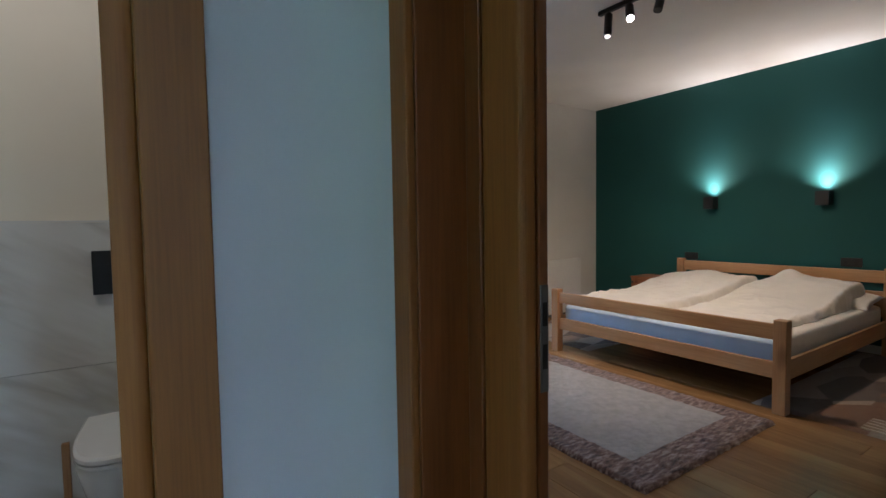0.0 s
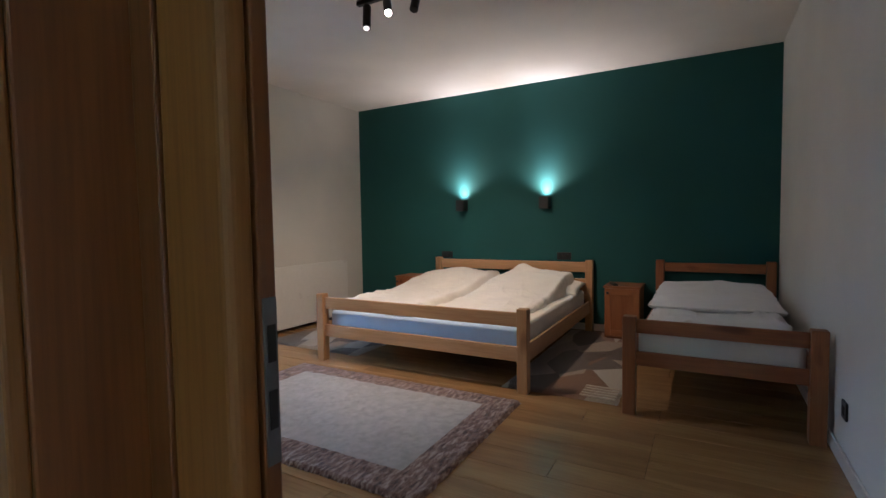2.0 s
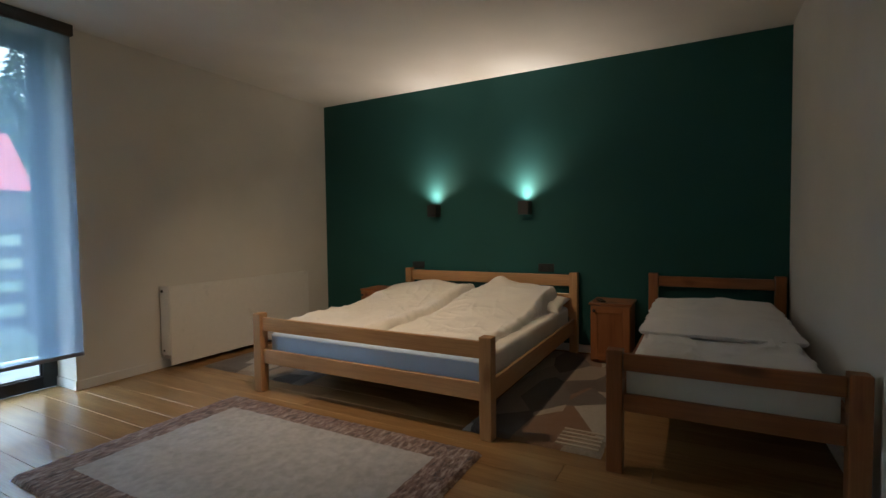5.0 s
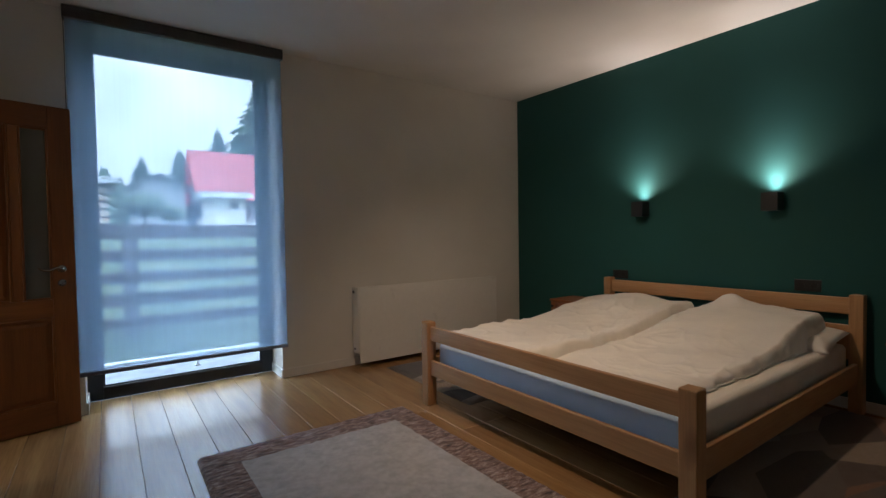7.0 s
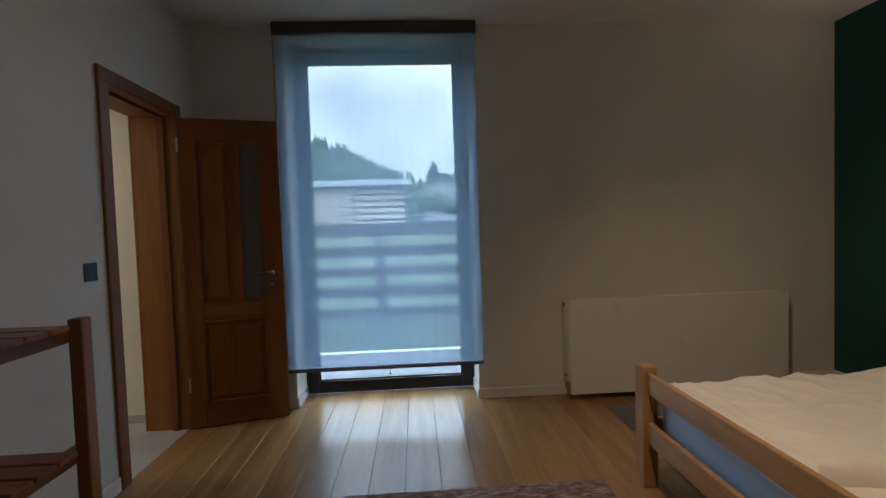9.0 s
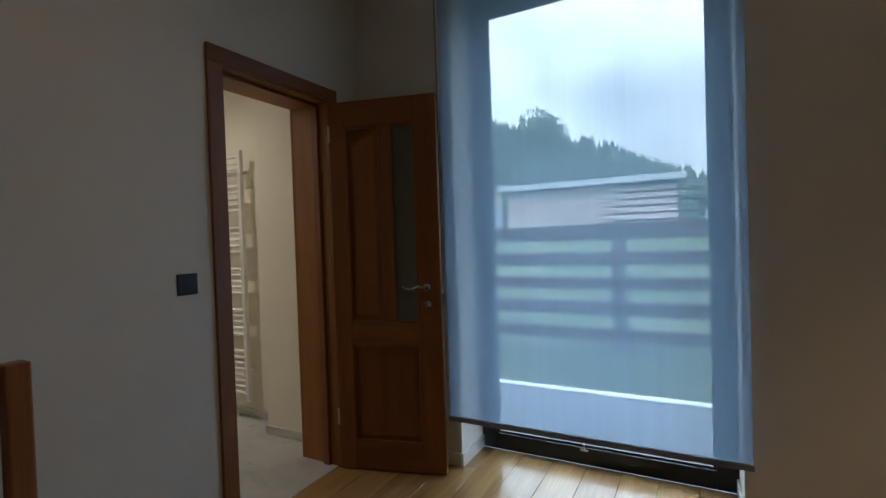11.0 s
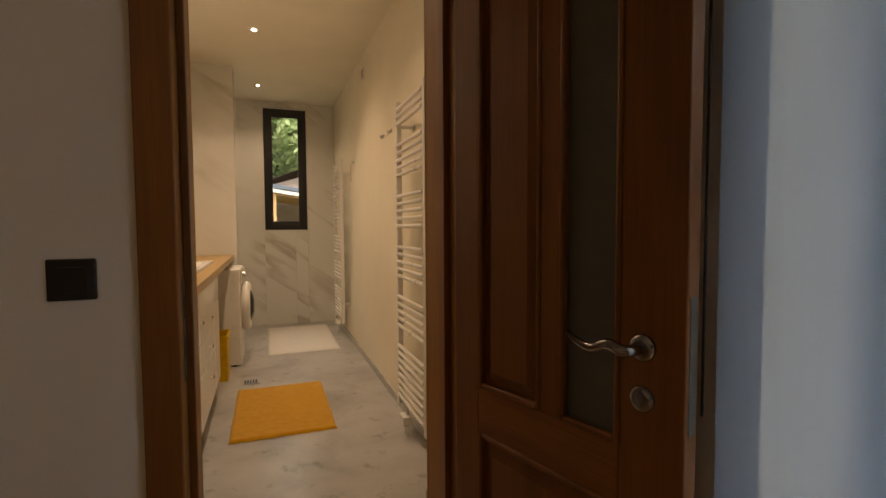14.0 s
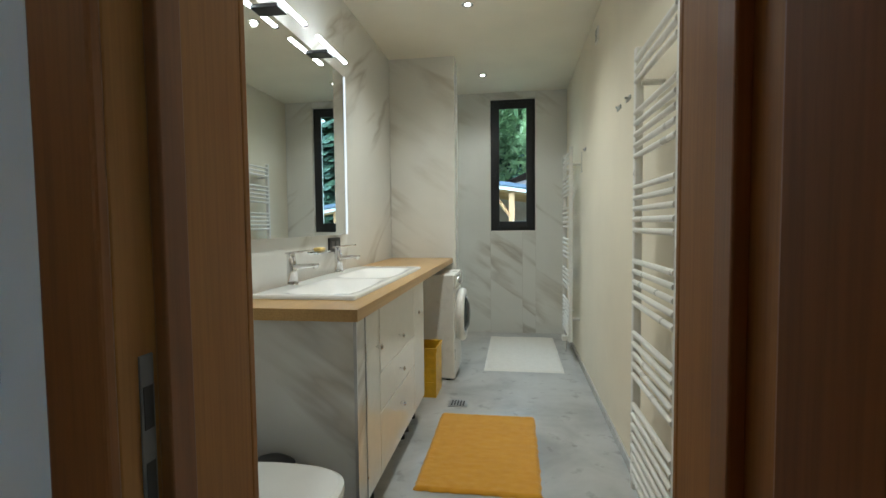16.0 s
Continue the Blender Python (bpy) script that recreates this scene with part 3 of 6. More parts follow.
leaf = thing("bathroom_door", "open dark-stained panelled wooden door with frosted glass strip", "door", (XW + 0.026, 4.268, 0.008), leaf_angle)
LW, LH, LT = 0.612, 2.03, 0.040
# frame members of the leaf, along local x, thickness 0..LT in y
for nm, x0, x1, z0, z1, m in (
    ("stile", 0, 0.095, 0, LH, DOOR_WOOD), ("stile", LW - 0.12, LW, 0, LH, DOOR_WOOD),
    ("bottom_rail", 0.095, LW - 0.12, 0, 0.155, DOOR_WOOD_X), ("lock_rail", 0.095, LW - 0.12, 0.70, 0.815, DOOR_WOOD_X),
    ("mullion", 0.300, 0.350, 0.815, 1.885, DOOR_WOOD), ("top_rail", 0.095, LW - 0.12, 1.885, LH, DOOR_WOOD_X),
):
    part(nm, boxed(x0, x1, 0, LT, z0, z1, bevel=0.004), m, leaf)
part("panel_backing", boxed(0.09, LW - 0.115, 0.016, 0.026, 0.15, 0.70), DOOR_WOOD, leaf)
part("lower_panel", arch_panel(0.118, LW - 0.143, 0.18, 0.672, 0.0, 0.016, 0.004, 0.022), DOOR_WOOD, leaf)
part("panel_backing", boxed(0.09, 0.305, 0.016, 0.026, 0.81, 1.89), DOOR_WOOD, leaf)
part("upper_panel", arch_panel(0.118, 0.277, 0.84, 1.80, 0.06, 0.016, 0.004, 0.02), DOOR_WOOD, leaf)
part("frosted_pane", boxed(0.350, LW - 0.12, 0.017, 0.023, 0.815, 1.885), FROSTED, leaf, "narrow frosted glass pane")
for bx0, bx1, bz0, bz1 in ((0.095, 0.300, 0.815, 1.885), (0.350, LW - 0.12, 0.815, 1.885), (0.095, LW - 0.12, 0.155, 0.70)):
    for q in ((bx0, bx0 + 0.012, bz0, bz1), (bx1 - 0.012, bx1, bz0, bz1), (bx0 + 0.012, bx1 - 0.012, bz0, bz0 + 0.012), (bx0 + 0.012, bx1 - 0.012, bz1 - 0.012, bz1)):
        part("moulding", boxed(q[0], q[1], -0.003, 0.016, q[2], q[3], bevel=0.005), DOOR_WOOD, leaf)
lever(leaf, LW - 0.074, 0.0, 1.005, -1)
lever(leaf, LW - 0.074, LT, 1.005, 1)
part("lock_plate", boxed(LW - 0.001, LW + 0.0015, 0.010, 0.030, 0.87, 1.10, bevel=0.0006), DARK_STEEL, leaf, "steel lock face plate")

# ---- bedroom window ----
win = thing("window_1", "tall anthracite framed fixed window", "window", kind="structure")
FY0, FY1 = 4.86, 4.93
for nm, x0, x1, z0, z1 in (("frame_side", WX0, WX0 + 0.095, 0, WZ1), ("frame_side", WX1 - 0.095, WX1, 0, WZ1), ("frame_bottom", WX0 + 0.095, WX1 - 0.095, 0, 0.095), ("frame_top", WX0 + 0.095, WX1 - 0.095, WZ1 - 0.105, WZ1)):
    part(nm, boxed(x0, x1, FY0, FY1, z0, z1, bevel=0.004), FRAME_BLACK, win)
for nm, x0, x1, z0, z1 in (("bead", WX0 + 0.095, WX0 + 0.107, 0.095, WZ1 - 0.105), ("bead", WX1 - 0.107, WX1 - 0.095, 0.095, WZ1 - 0.105), ("bead", WX0 + 0.107, WX1 - 0.107, 0.095, 0.107), ("bead", WX0 + 0.107, WX1 - 0.107, WZ1 - 0.117, WZ1 - 0.105)):
    part(nm, boxed(x0, x1, 4.872, 4.90, z0, z1, bevel=0.003), FRAME_BLACK, win)
pane = part("pane", boxed(WX0 + 0.09, WX1 - 0.09, 4.900, 4.906, 0.09, WZ1 - 0.10), PANE, win)
pane.visible_shadow = False

blind = thing("roller_blind", "grey sheer roller blind drawn almost to the floor", "blind", (0, 0, 0))
BX0, BX1, BY = 1.150, 2.548, 4.520
part("cassette", boxed(BX0 - 0.012, BX1 + 0.012, BY - 0.035, YN, ZC - 0.085, ZC - 0.004, bevel=0.006), plain("blind_cassette", (0.06, 0.055, 0.055), 0.5), blind, "dark grey cassette rail")
bm = bmesh.new()
cols, rows_ = 96, 60
grid = {}
for i in range(cols + 1):
    for j in range(rows_ + 1):
        u, v = i / cols, j / rows_
        wob = 0.004 * noise.noise((u * 3, v * 2, 1.7)) + 0.006 * v * math.sin(u * math.pi) + (0.003 + 0.008 * v * math.exp(-u * 7)) * noise.noise((u * 16, v * 2.5, 4.2))
        grid[i, j] = bm.verts.new((BX0 + (BX1 - BX0) * u, BY - 0.004 + wob, ZC - 0.07 - (ZC - 0.07 - 0.295) * v))
for i in range(cols):
    for j in range(rows_):
        bm.faces.new((grid[i, j], grid[i + 1, j], grid[i + 1, j + 1], grid[i, j + 1]))
part("fabric", bm, SHEER, blind, "sheer grey screen fabric", True)
part("bottom_bar", boxed(BX0 - 0.004, BX1 + 0.004, BY - 0.012, BY + 0.010, 0.272, 0.300, bevel=0.004), plain("blind_bar", (0.16, 0.17, 0.20), 0.5), blind)
part("pull_clip", tube(tubed((1.87, BY - 0.014, 0.272), (1.87, BY - 0.014, 0.235), 0.004), (1.852, BY - 0.014, 0.24), (1.888, BY - 0.014, 0.24), 0.005), STEEL, blind)
part("chain", tubed((BX0 - 0.004, BY - 0.03, 0.9), (BX0 - 0.004, BY - 0.03, ZC - 0.06), 0.0025, 6), RUBBER, blind)

# ---- baseboards ----
def skirting(x0, x1, y0, y1):
    structure("baseboard", boxed(x0, x1, y0, y1, 0.0, 0.075, bevel=0.004), BASEBOARD, "white painted low baseboard", "baseboard")


skirting(XW, XW + 0.012, YS, ED0 - 0.08)
skirting(XW, XW + 0.012, ED1 + 0.08, BD0 - 0.077)
skirting(XW, XW + 0.012, BD1 + 0.077, YN)
skirting(XW + 0.012, WX0, YN - 0.012, YN)
skirting(WX1, XE, YN - 0.012, YN)
skirting(XE - 0.012, XE, YS, YN - 0.012)
skirting(XW + 0.012, XE - 0.012, YS, YS + 0.012)
skirting(WX0, WX0 + 0.012, YN - 0.012, FY0)
skirting(WX1 - 0.012, WX1, YN - 0.012, FY0)
GREY_SKIRT = plain("grey_tile_skirting", (0.50, 0.485, 0.44), 0.14)
structure("baseboard_bath", boxed(BXF, -0.20, BYN - 0.016, BYN - 0.004, 0.002, 0.06, bevel=0.003), GREY_SKIRT, "grey tile skirting in the bathroom", "baseboard")
structure("baseboard_bath_pier", boxed(-0.212, -0.20, 4.438, BYN - 0.016, 0.002, 0.06, bevel=0.003), GREY_SKIRT, "grey tile skirting on the pier", "baseboard")
structure("baseboard_bath_pier_front", boxed(-0.20, XH - 0.02, 4.438, 4.45, 0.002, 0.06, bevel=0.003), GREY_SKIRT, "grey tile skirting beside the door", "baseboard")


# ---- beds ----
def bed(name, label, x0, x1, y0, y1, foot, head, wood_set, thick, rail, board, head_rail):
    """rail, board and head_rail: lower and upper heights of the cross planks."""
    b = thing(name, label, "bed", ((x0 + x1) / 2, (y0 + y1) / 2, 0))
    L, W, p = (x1 - x0) / 2, (y1 - y0) / 2, thick
    for sx, hh in ((-1, foot), (1, head)):
        for sy in (-1, 1):
            q0, q1 = sorted((sx * L, sx * (L - p)))
            r0, r1 = sorted((sy * W, sy * (W - p)))
            part("leg", boxed(q0, q1, r0, r1, 0, hh, bevel=0.006), wood_set["z"], b)
    r = 0.026
    xf = -L + p * 0.5 - r / 2
    part("foot_rail", boxed(xf, xf + r, -W + p, W - p, *rail, bevel=0.005), wood_set["y"], b)
    part("foot_board", boxed(xf, xf + r, -W + p, W - p, *board, bevel=0.005), wood_set["y"], b)
    xh = L - p * 0.5 - r / 2
    part("head_rail", boxed(xh, xh + r, -W + p, W - p, *head_rail, bevel=0.005), wood_set["y"], b)
    part("head_board", boxed(xh, xh + r, -W + p, W - p, 0.34, head - (0.20 if W > 0.6 else 0.24), bevel=0.005), wood_set["y"], b)
    for sy in (-1, 1):
        c = sy * (W - p * 0.5)
        part("side_rail", boxed(-L + p, L - p, c - r / 2, c + r / 2, board[0] - 0.015, board[1] + 0.01, bevel=0.005), wood_set["x"], b)
    for k in range(9):
        sx0 = -L + 0.12 + k * (2 * L - 0.3) / 8
        part("slat", boxed(sx0, sx0 + 0.07, -W + p, W - p, board[0] + 0.002, board[0] + 0.022), wood_set["y"], b)
    return b


bed("double_bed", "natural pine double bed frame with plank footboard", 3.125, 5.285, 1.42, 3.335, 0.585, 0.765, PINE, 0.075, (0.456, 0.555), (0.213, 0.318), (0.635, 0.743))
bed("single_bed", "reddish pine single bed frame beside the wall", 3.09, 5.285, -0.185, 0.805, 0.60, 0.785, REDPINE, 0.075, (0.50, 0.583), (0.303, 0.388), (0.672, 0.760))

mat_thing = thing("double_mattress", "thick mattress with pale blue end and white sheet", "mattress", (0, 0, 0))
part("core", boxed(3.205, 5.20, 1.505, 3.25, 0.2355, 0.435, bevel=0.035, seg=4), BLUE_SHEET, mat_thing, "pale blue mattress end", True)
part("fitted_sheet", boxed(3.235, 5.205, 1.497, 3.258, 0.262, 0.447, bevel=0.035, seg=4), WHITE_LINEN, mat_thing, "white fitted sheet", True)
sm = thing("single_mattress", "white mattress on the single bed", "mattress", (0, 0, 0))
part("core", boxed(3.166, 5.200, -0.101, 0.721, 0.3255, 0.503, bevel=0.035, seg=4), MATTRESS, sm, "", True)
part("fitted_sheet", boxed(3.162, 5.205, -0.105, 0.725, 0.345, 0.510, bevel=0.035, seg=4), MATTRESS, sm, "", True)


def crumple(px, py, k=1.0):
    """Broad billows, long soft folds and short sharp creases."""
    wx = px + 0.09 * noise.noise((px * 2.4, py * 2.4, 7.7)) + 0.02 * noise.noise((px * 9.0, py * 9.0, 1.2))
    wy = py + 0.09 * noise.noise((px * 2.4, py * 2.4, 3.1)) + 0.02 * noise.noise((px * 9.0, py * 9.0, 8.2))
    a = noise.noise((wx * 1.9, wy * 2.6, 0.3)) * 0.016 + noise.noise((wx * 5.5, wy * 6.5, 2.3)) * 0.011
    fold = 0.0
    for fx, fy, z, amp in ((2.4, 4.8, 5.1, 0.016), (6.5, 4.0, 9.1, 0.013), (9.0, 15.0, 4.4, 0.0045), (21.0, 13.0, 6.4, 0.0010)):
        ridge = 1 - min(1.0, abs(noise.noise((wx * fx + wy * fx * 0.5, wy * fy - wx * fy * 0.35, z))) * 3.2)
        gate = max(0.0, 0.35 + noise.noise((wx * 2.0, wy * 2.0, z + 3.0)) * 1.4)
        fold += amp * ridge * ridge * gate
    return (a + fold - 0.008) * k


def bell(p, c, s):
    return math.exp(-((p - c) / s) ** 2)


def duvet_left(px, py, u, v):
    pil = 0.175 / (1 + math.exp(-(px - 4.50) * 5.5)) * (0.65 + 0.35 * bell(py, 2.85, 0.35))
    drop = 0.06 / (1 + math.exp((5.13 - px) * 20))
    lip = 0.030 * bell(py, 2.45, 0.07)
    return 0.45 + 0.048 + pil - drop + lip + 0.012 * bell(py, 2.9, 0.3) + crumple(px, py)


def duvet_right(px, py, u, v):
    pil = 0.170 / (1 + math.exp(-(px - 4.50) * 5.5)) * (0.88 + 0.12 * bell(py, 2.0, 0.4))
    peak = 0.085 * bell(px, 5.0, 0.10) * bell(py, 2.12, 0.11)
    pil *= 1 - 0.6 * bell(py, 2.43, 0.05)
    dip = 0.026 * bell(py, 2.40, 0.07)
    return 0.45 + 0.040 + pil + peak - dip + 0.012 * bell(py, 1.95, 0.35) + crumple(px + 3, py + 1)


def duvet(label, x0, x1, y0, y1, nx, ny, top, z, edge, wave, lift=0.0, cover=WHITE_LINEN, group=""):
    """A soft cover with a sewn hem round its rim."""
    rim = []
    body = heap(x0, x1, y0, y1, nx, ny, top, lambda px, py: z, edge, wave, lift, rim)
    t = thing("duvet", label, "duvet", (0, 0, 0), 0, group)
    part("cover", body, cover, t, "", True)
    bm = bmesh.new()
    for q0, q1 in zip(rim, rim[1:] + rim[:1]):
        tube(bm, q0, q1, 0.0055, 6)
    part("hem", bm, cover, t, "", True)
    return t


duvet("rumpled white duvet spread over double bed", 3.235, 5.13, 2.395, 3.275, 230, 112, duvet_left, 0.4475, 0.035, 0.024, group="duvets on the double bed")
duvet("rumpled white duvet pulled up to a peak", 3.25, 5.13, 1.585, 2.44, 230, 112, duvet_right, 0.448, 0.04, 0.020, group="duvets on the double bed")


def pillow(name, label, at, turn, lx, ly, h, mat):
    bm = bmesh.new()
    nx, ny = 30, 22
    g = {}
    for s in (1, -1):
        for i in range(nx + 1):
            for j in range(ny + 1):
                u, v = i / nx * 2 - 1, j / ny * 2 - 1
                if s == -1 and (i in (0, nx) or j in (0, ny)):
                    g[s, i, j] = g[1, i, j]
                    continue
                t = ((1 - u ** 4) * (1 - v ** 4)) ** 0.55
                z = s * h / 2 * t * (1 if s > 0 else 0.7) + noise.noise((u * 2, v * 2, lx)) * 0.012 * t
                g[s, i, j] = bm.verts.new((u * lx / 2 * (1 - 0.05 * (1 - abs(v)) * abs(u)), v * ly / 2 * (1 - 0.05 * (1 - abs(u)) * abs(v)), z + h * 0.35))
        for i in range(nx):
            for j in range(ny):
                q = [g[s, i, j], g[s, i + 1, j], g[s, i + 1, j + 1], g[s, i, j + 1]]
                bm.faces.new(q if s > 0 else q[::-1])
    ob = single(name, bm, mat, label, "pillow", "", True)
    ob.matrix_world = at if isinstance(at, Matrix) else pose(*at, 0, 0, turn)
    return ob


pillow("pillow", "white pillow under the duvet edge", pose(5.0, 1.83, 0.448, 0, -10, 0), 0, 0.42, 0.70, 0.115, WHITE_LINEN)


def single_cover(px, py, u, v):
    rise = 0.035 / (1 + math.exp(-(px - 4.55) * 7))
    fold = 0.018 * bell(px + 0.25 * py, 4.32, 0.05) * bell(py, 0.50, 0.22)
    return 0.51 + 0.052 + rise + fold + 0.025 * bell(px, 4.05, 0.14) + 0.02 * bell(py, 0.3, 0.3) + crumple(px + 5, py, 0.75)


def single_blanket(px, py, u, v):
    return 0.512 + 0.018 + crumple(px * 1.6, py * 1.6, 1.3) + 0.022 * bell(px, 3.80, 0.08)


single("blanket", heap(3.36, 4.55, -0.07, 0.69, 160, 100, single_blanket, lambda px, py: 0.5105, 0.03, 0.03), GREY_LINEN, "crumpled pale grey blanket on single bed", "blanket", "", True)
duvet("folded pale duvet heaped on single bed", 3.79, 5.15, -0.095, 0.73, 170, 110, single_cover, 0.526, 0.12, 0.013, 0.03, GREY_LINEN)


def nightstand(at, label):
    W, H = 0.325, 0.54
    t = thing("nightstand", label, "nightstand", at, 0, "nightstands beside the beds")
    part("side_panel", boxed(0, 0.34, 0, 0.018, 0.03, H - 0.020, bevel=0.002), REDPINE["z"], t)
    part("side_panel", boxed(0, 0.34, W - 0.018, W, 0.03, H - 0.020, bevel=0.002), REDPINE["z"], t)
    part("back_panel", boxed(0.325, 0.34, 0.018, W - 0.018, 0.03, H - 0.020), REDPINE["z"], t)
    part("floor_board", boxed(0.004, 0.325, 0.018, W - 0.018, 0.04, 0.056), REDPINE["y"], t)
    part("plinth", boxed(0.03, 0.32, 0.0, W, 0.0, 0.03), REDPINE["y"], t)
    part("top", boxed(-0.018, 0.345, -0.012, W + 0.012, H - 0.020, H, bevel=0.005), REDPINE["y"], t)
    d = part("door", boxed(-0.018, 0.0, 0.004, 0.060, 0.045, H - 0.025, bevel=0.003), REDPINE["z"], t)
    part("door_stile", boxed(-0.018, 0.0, W - 0.060, W - 0.004, 0.045, H - 0.025, bevel=0.003), REDPINE["z"], d)
    part("door_rail", boxed(-0.018, 0.0, 0.060, W - 0.060, 0.045, 0.105, bevel=0.003), REDPINE["y"], d)
    part("door_rail", boxed(-0.018, 0.0, 0.060, W - 0.060, H - 0.085, H - 0.025, bevel=0.003), REDPINE["y"], d)
    part("door_panel", boxed(-0.012, -0.004, 0.058, W - 0.058, 0.10, H - 0.080), REDPINE["z"], d)
    knob = lathe(bmesh.new(), [(0.006, 0), (0.006, 0.010), (0.013, 0.016), (0.013, 0.022), (0.006, 0.027)], 16)
    k = part("knob", knob, BLACK, d, "dark round knob", True)
    k.matrix_local = pose(-0.018, W - 0.035, H - 0.067, 0, -90, 0)
    return t


nightstand((4.94, 0.92, 0), "reddish pine nightstand between the two beds")
nightstand((4.94, 3.42, 0), "reddish pine nightstand beside the double bed")
rem = thing("remote_control", "black remote control lying on the nightstand", "remote", (5.02, 1.17, 0.5402), 25)
part("body", boxed(-0.075, 0.075, -0.022, 0.022, 0, 0.018, bevel=0.005), BLACK, rem)
for k in range(4):
    part("button", boxed(-0.05 + 0.025 * k, -0.038 + 0.025 * k, -0.012, 0.012, 0.018, 0.0195), RUBBER, rem)


# ---- rugs ----
def shag(x0, x1, y0, y1, z, step, amp, border=None, seed=3.0, keep=None):
    """Pile with an uneven top; border faces take the second material."""
    bm = bmesh.new()
    nx, ny = int((x1 - x0) / step), int((y1 - y0) / step)
    g = {}
    for i in range(nx + 1):
        for j in range(ny + 1):
            px, py = x0 + (x1 - x0) * i / nx, y0 + (y1 - y0) * j / ny
            e = min(i, nx - i, j, ny - j)
            h = z + amp * (noise.noise((px * 26, py * 26, seed)) + 0.7 * noise.noise((px * 60, py * 60, seed)))
            if e == 0:
                h = 0.002
                px += 0.008 * noise.noise((px * 30, py * 30, 8.0))
                py += 0.008 * noise.noise((px * 30, py * 30, 4.0))
            g[i, j] = bm.verts.new((px, py, max(0.002, h)))
    for i in range(nx):
        for j in range(ny):
            if border:
                cx, cy = x0 + (x1 - x0) * (i + 0.5) / nx, y0 + (y1 - y0) * (j + 0.5) / ny
                inside = border[0] < cx < border[1] and border[2] < cy < border[3]
                if inside != (keep == 0):
                    continue
            bm.faces.new((g[i, j], g[i + 1, j], g[i + 1, j + 1], g[i, j + 1]))
    bmesh.ops.delete(bm, geom=[v for v in bm.verts if not v.link_faces], context="VERTS")
    return bm


def pile_mat(name, stops, scale, stretch=(1, 1, 1), rough=1.0):
    m, n, l, b = shader(name, rough)
    v = coords(n, l, stretch)
    f = noise_tex(n, l, v, scale, 5, 0.65)
    l.new(ramp(n, l, f, stops), b.inputs["Base Color"])
    b.inputs["Sheen Weight"].default_value = 0.3
    bump(n, l, b, noise_tex(n, l, coords(n, l), 220, 3), 0.5, 0.006)
    return m


RUG_GREY = pile_mat("rug_grey_pile", [(0.35, (0.36, 0.345, 0.32)), (0.65, (0.50, 0.48, 0.45))], 18)
RUG_BROWN = pile_mat("rug_brown_pile", [(0.36, (0.045, 0.026, 0.020)), (0.46, (0.16, 0.085, 0.06)), (0.54, (0.25, 0.16, 0.12)), (0.64, (0.46, 0.37, 0.31))], 34, (0.5, 1.6, 1))
rug = thing("rug", "grey shaggy rug with a mottled brown border", "rug", (0, 0, 0.0))
RUG_BOX = (1.87, 2.79, 1.60, 3.145)
part("centre", shag(1.69, 2.965, 1.405, 3.335, 0.022, 0.013, 0.005, RUG_BOX, 3.0, 0), RUG_GREY, rug, "pale grey shaggy centre", True)
part("border", shag(1.69, 2.965, 1.405, 3.335, 0.022, 0.013, 0.005, RUG_BOX, 3.0, 1), RUG_BROWN, rug, "mottled brown border", True)


def patch_mat():
    """Patchwork pile: beige, brown and cream fields with uneven borders."""
    m, n, l, b = shader("patchwork_pile", 1.0)
    v = coords(n, l, (0.8, 1.7, 0))
    t = n.new("ShaderNodeTexVoronoi")
    t.inputs["Scale"].default_value = 2.6
    t.inputs["Randomness"].default_value = 0.9
    l.new(v, t.inputs["Vector"])
    sep = n.new("ShaderNodeSeparateColor")
    l.new(t.outputs["Color"], sep.inputs["Color"])
    c = ramp(n, l, sep.outputs["Red"], [(0.0, (0.075, 0.045, 0.03)), (0.25, (0.10, 0.075, 0.06)), (0.42, (0.30, 0.235, 0.17)), (0.60, (0.42, 0.345, 0.26)), (0.78, (0.20, 0.10, 0.045)), (0.92, (0.46, 0.42, 0.36))])
    n["Color Ramp"].color_ramp.interpolation = "CONSTANT"
    f = noise_tex(n, l, v, 40, 4)
    l.new(mixed(n, l, c, ramp(n, l, f, [(0.3, (0.7, 0.7, 0.7)), (0.7, (1, 1, 1))]), 0.8), b.inputs["Base Color"])
    b.inputs["Sheen Weight"].default_value = 0.3
    bump(n, l, b, noise_tex(n, l, v, 220, 3), 0.5, 0.006)
    return m


PATCH = patch_mat()
STRIPE_LIGHT = pile_mat("rug_cream_pile", [(0.3, (0.46, 0.39, 0.30)), (0.7, (0.55, 0.48, 0.38))], 30)
for x0, x1, y0, y1, lab in ((3.20, 5.22, 0.85, 1.64, "patchwork rug in brown and beige beside single bed"), (3.36, 5.22, 3.10, 4.29, "patchwork rug in brown and cream beside radiator")):
    r = thing("patchwork_rug", lab, "rug", (0, 0, 0), 0, "patchwork rugs beside the double bed")
    part("woven_top", shag(x0, x1, y0, y1, 0.014, 0.03, 0.003, None, y0), PATCH, r, "", True)
    if y0 < 1:
        for k in range(5):
            part("stripe", boxed(3.25 + k * 0.05, 3.272 + k * 0.05, 0.87, 1.10, 0.012, 0.0205, bevel=0.003), STRIPE_LIGHT, r)


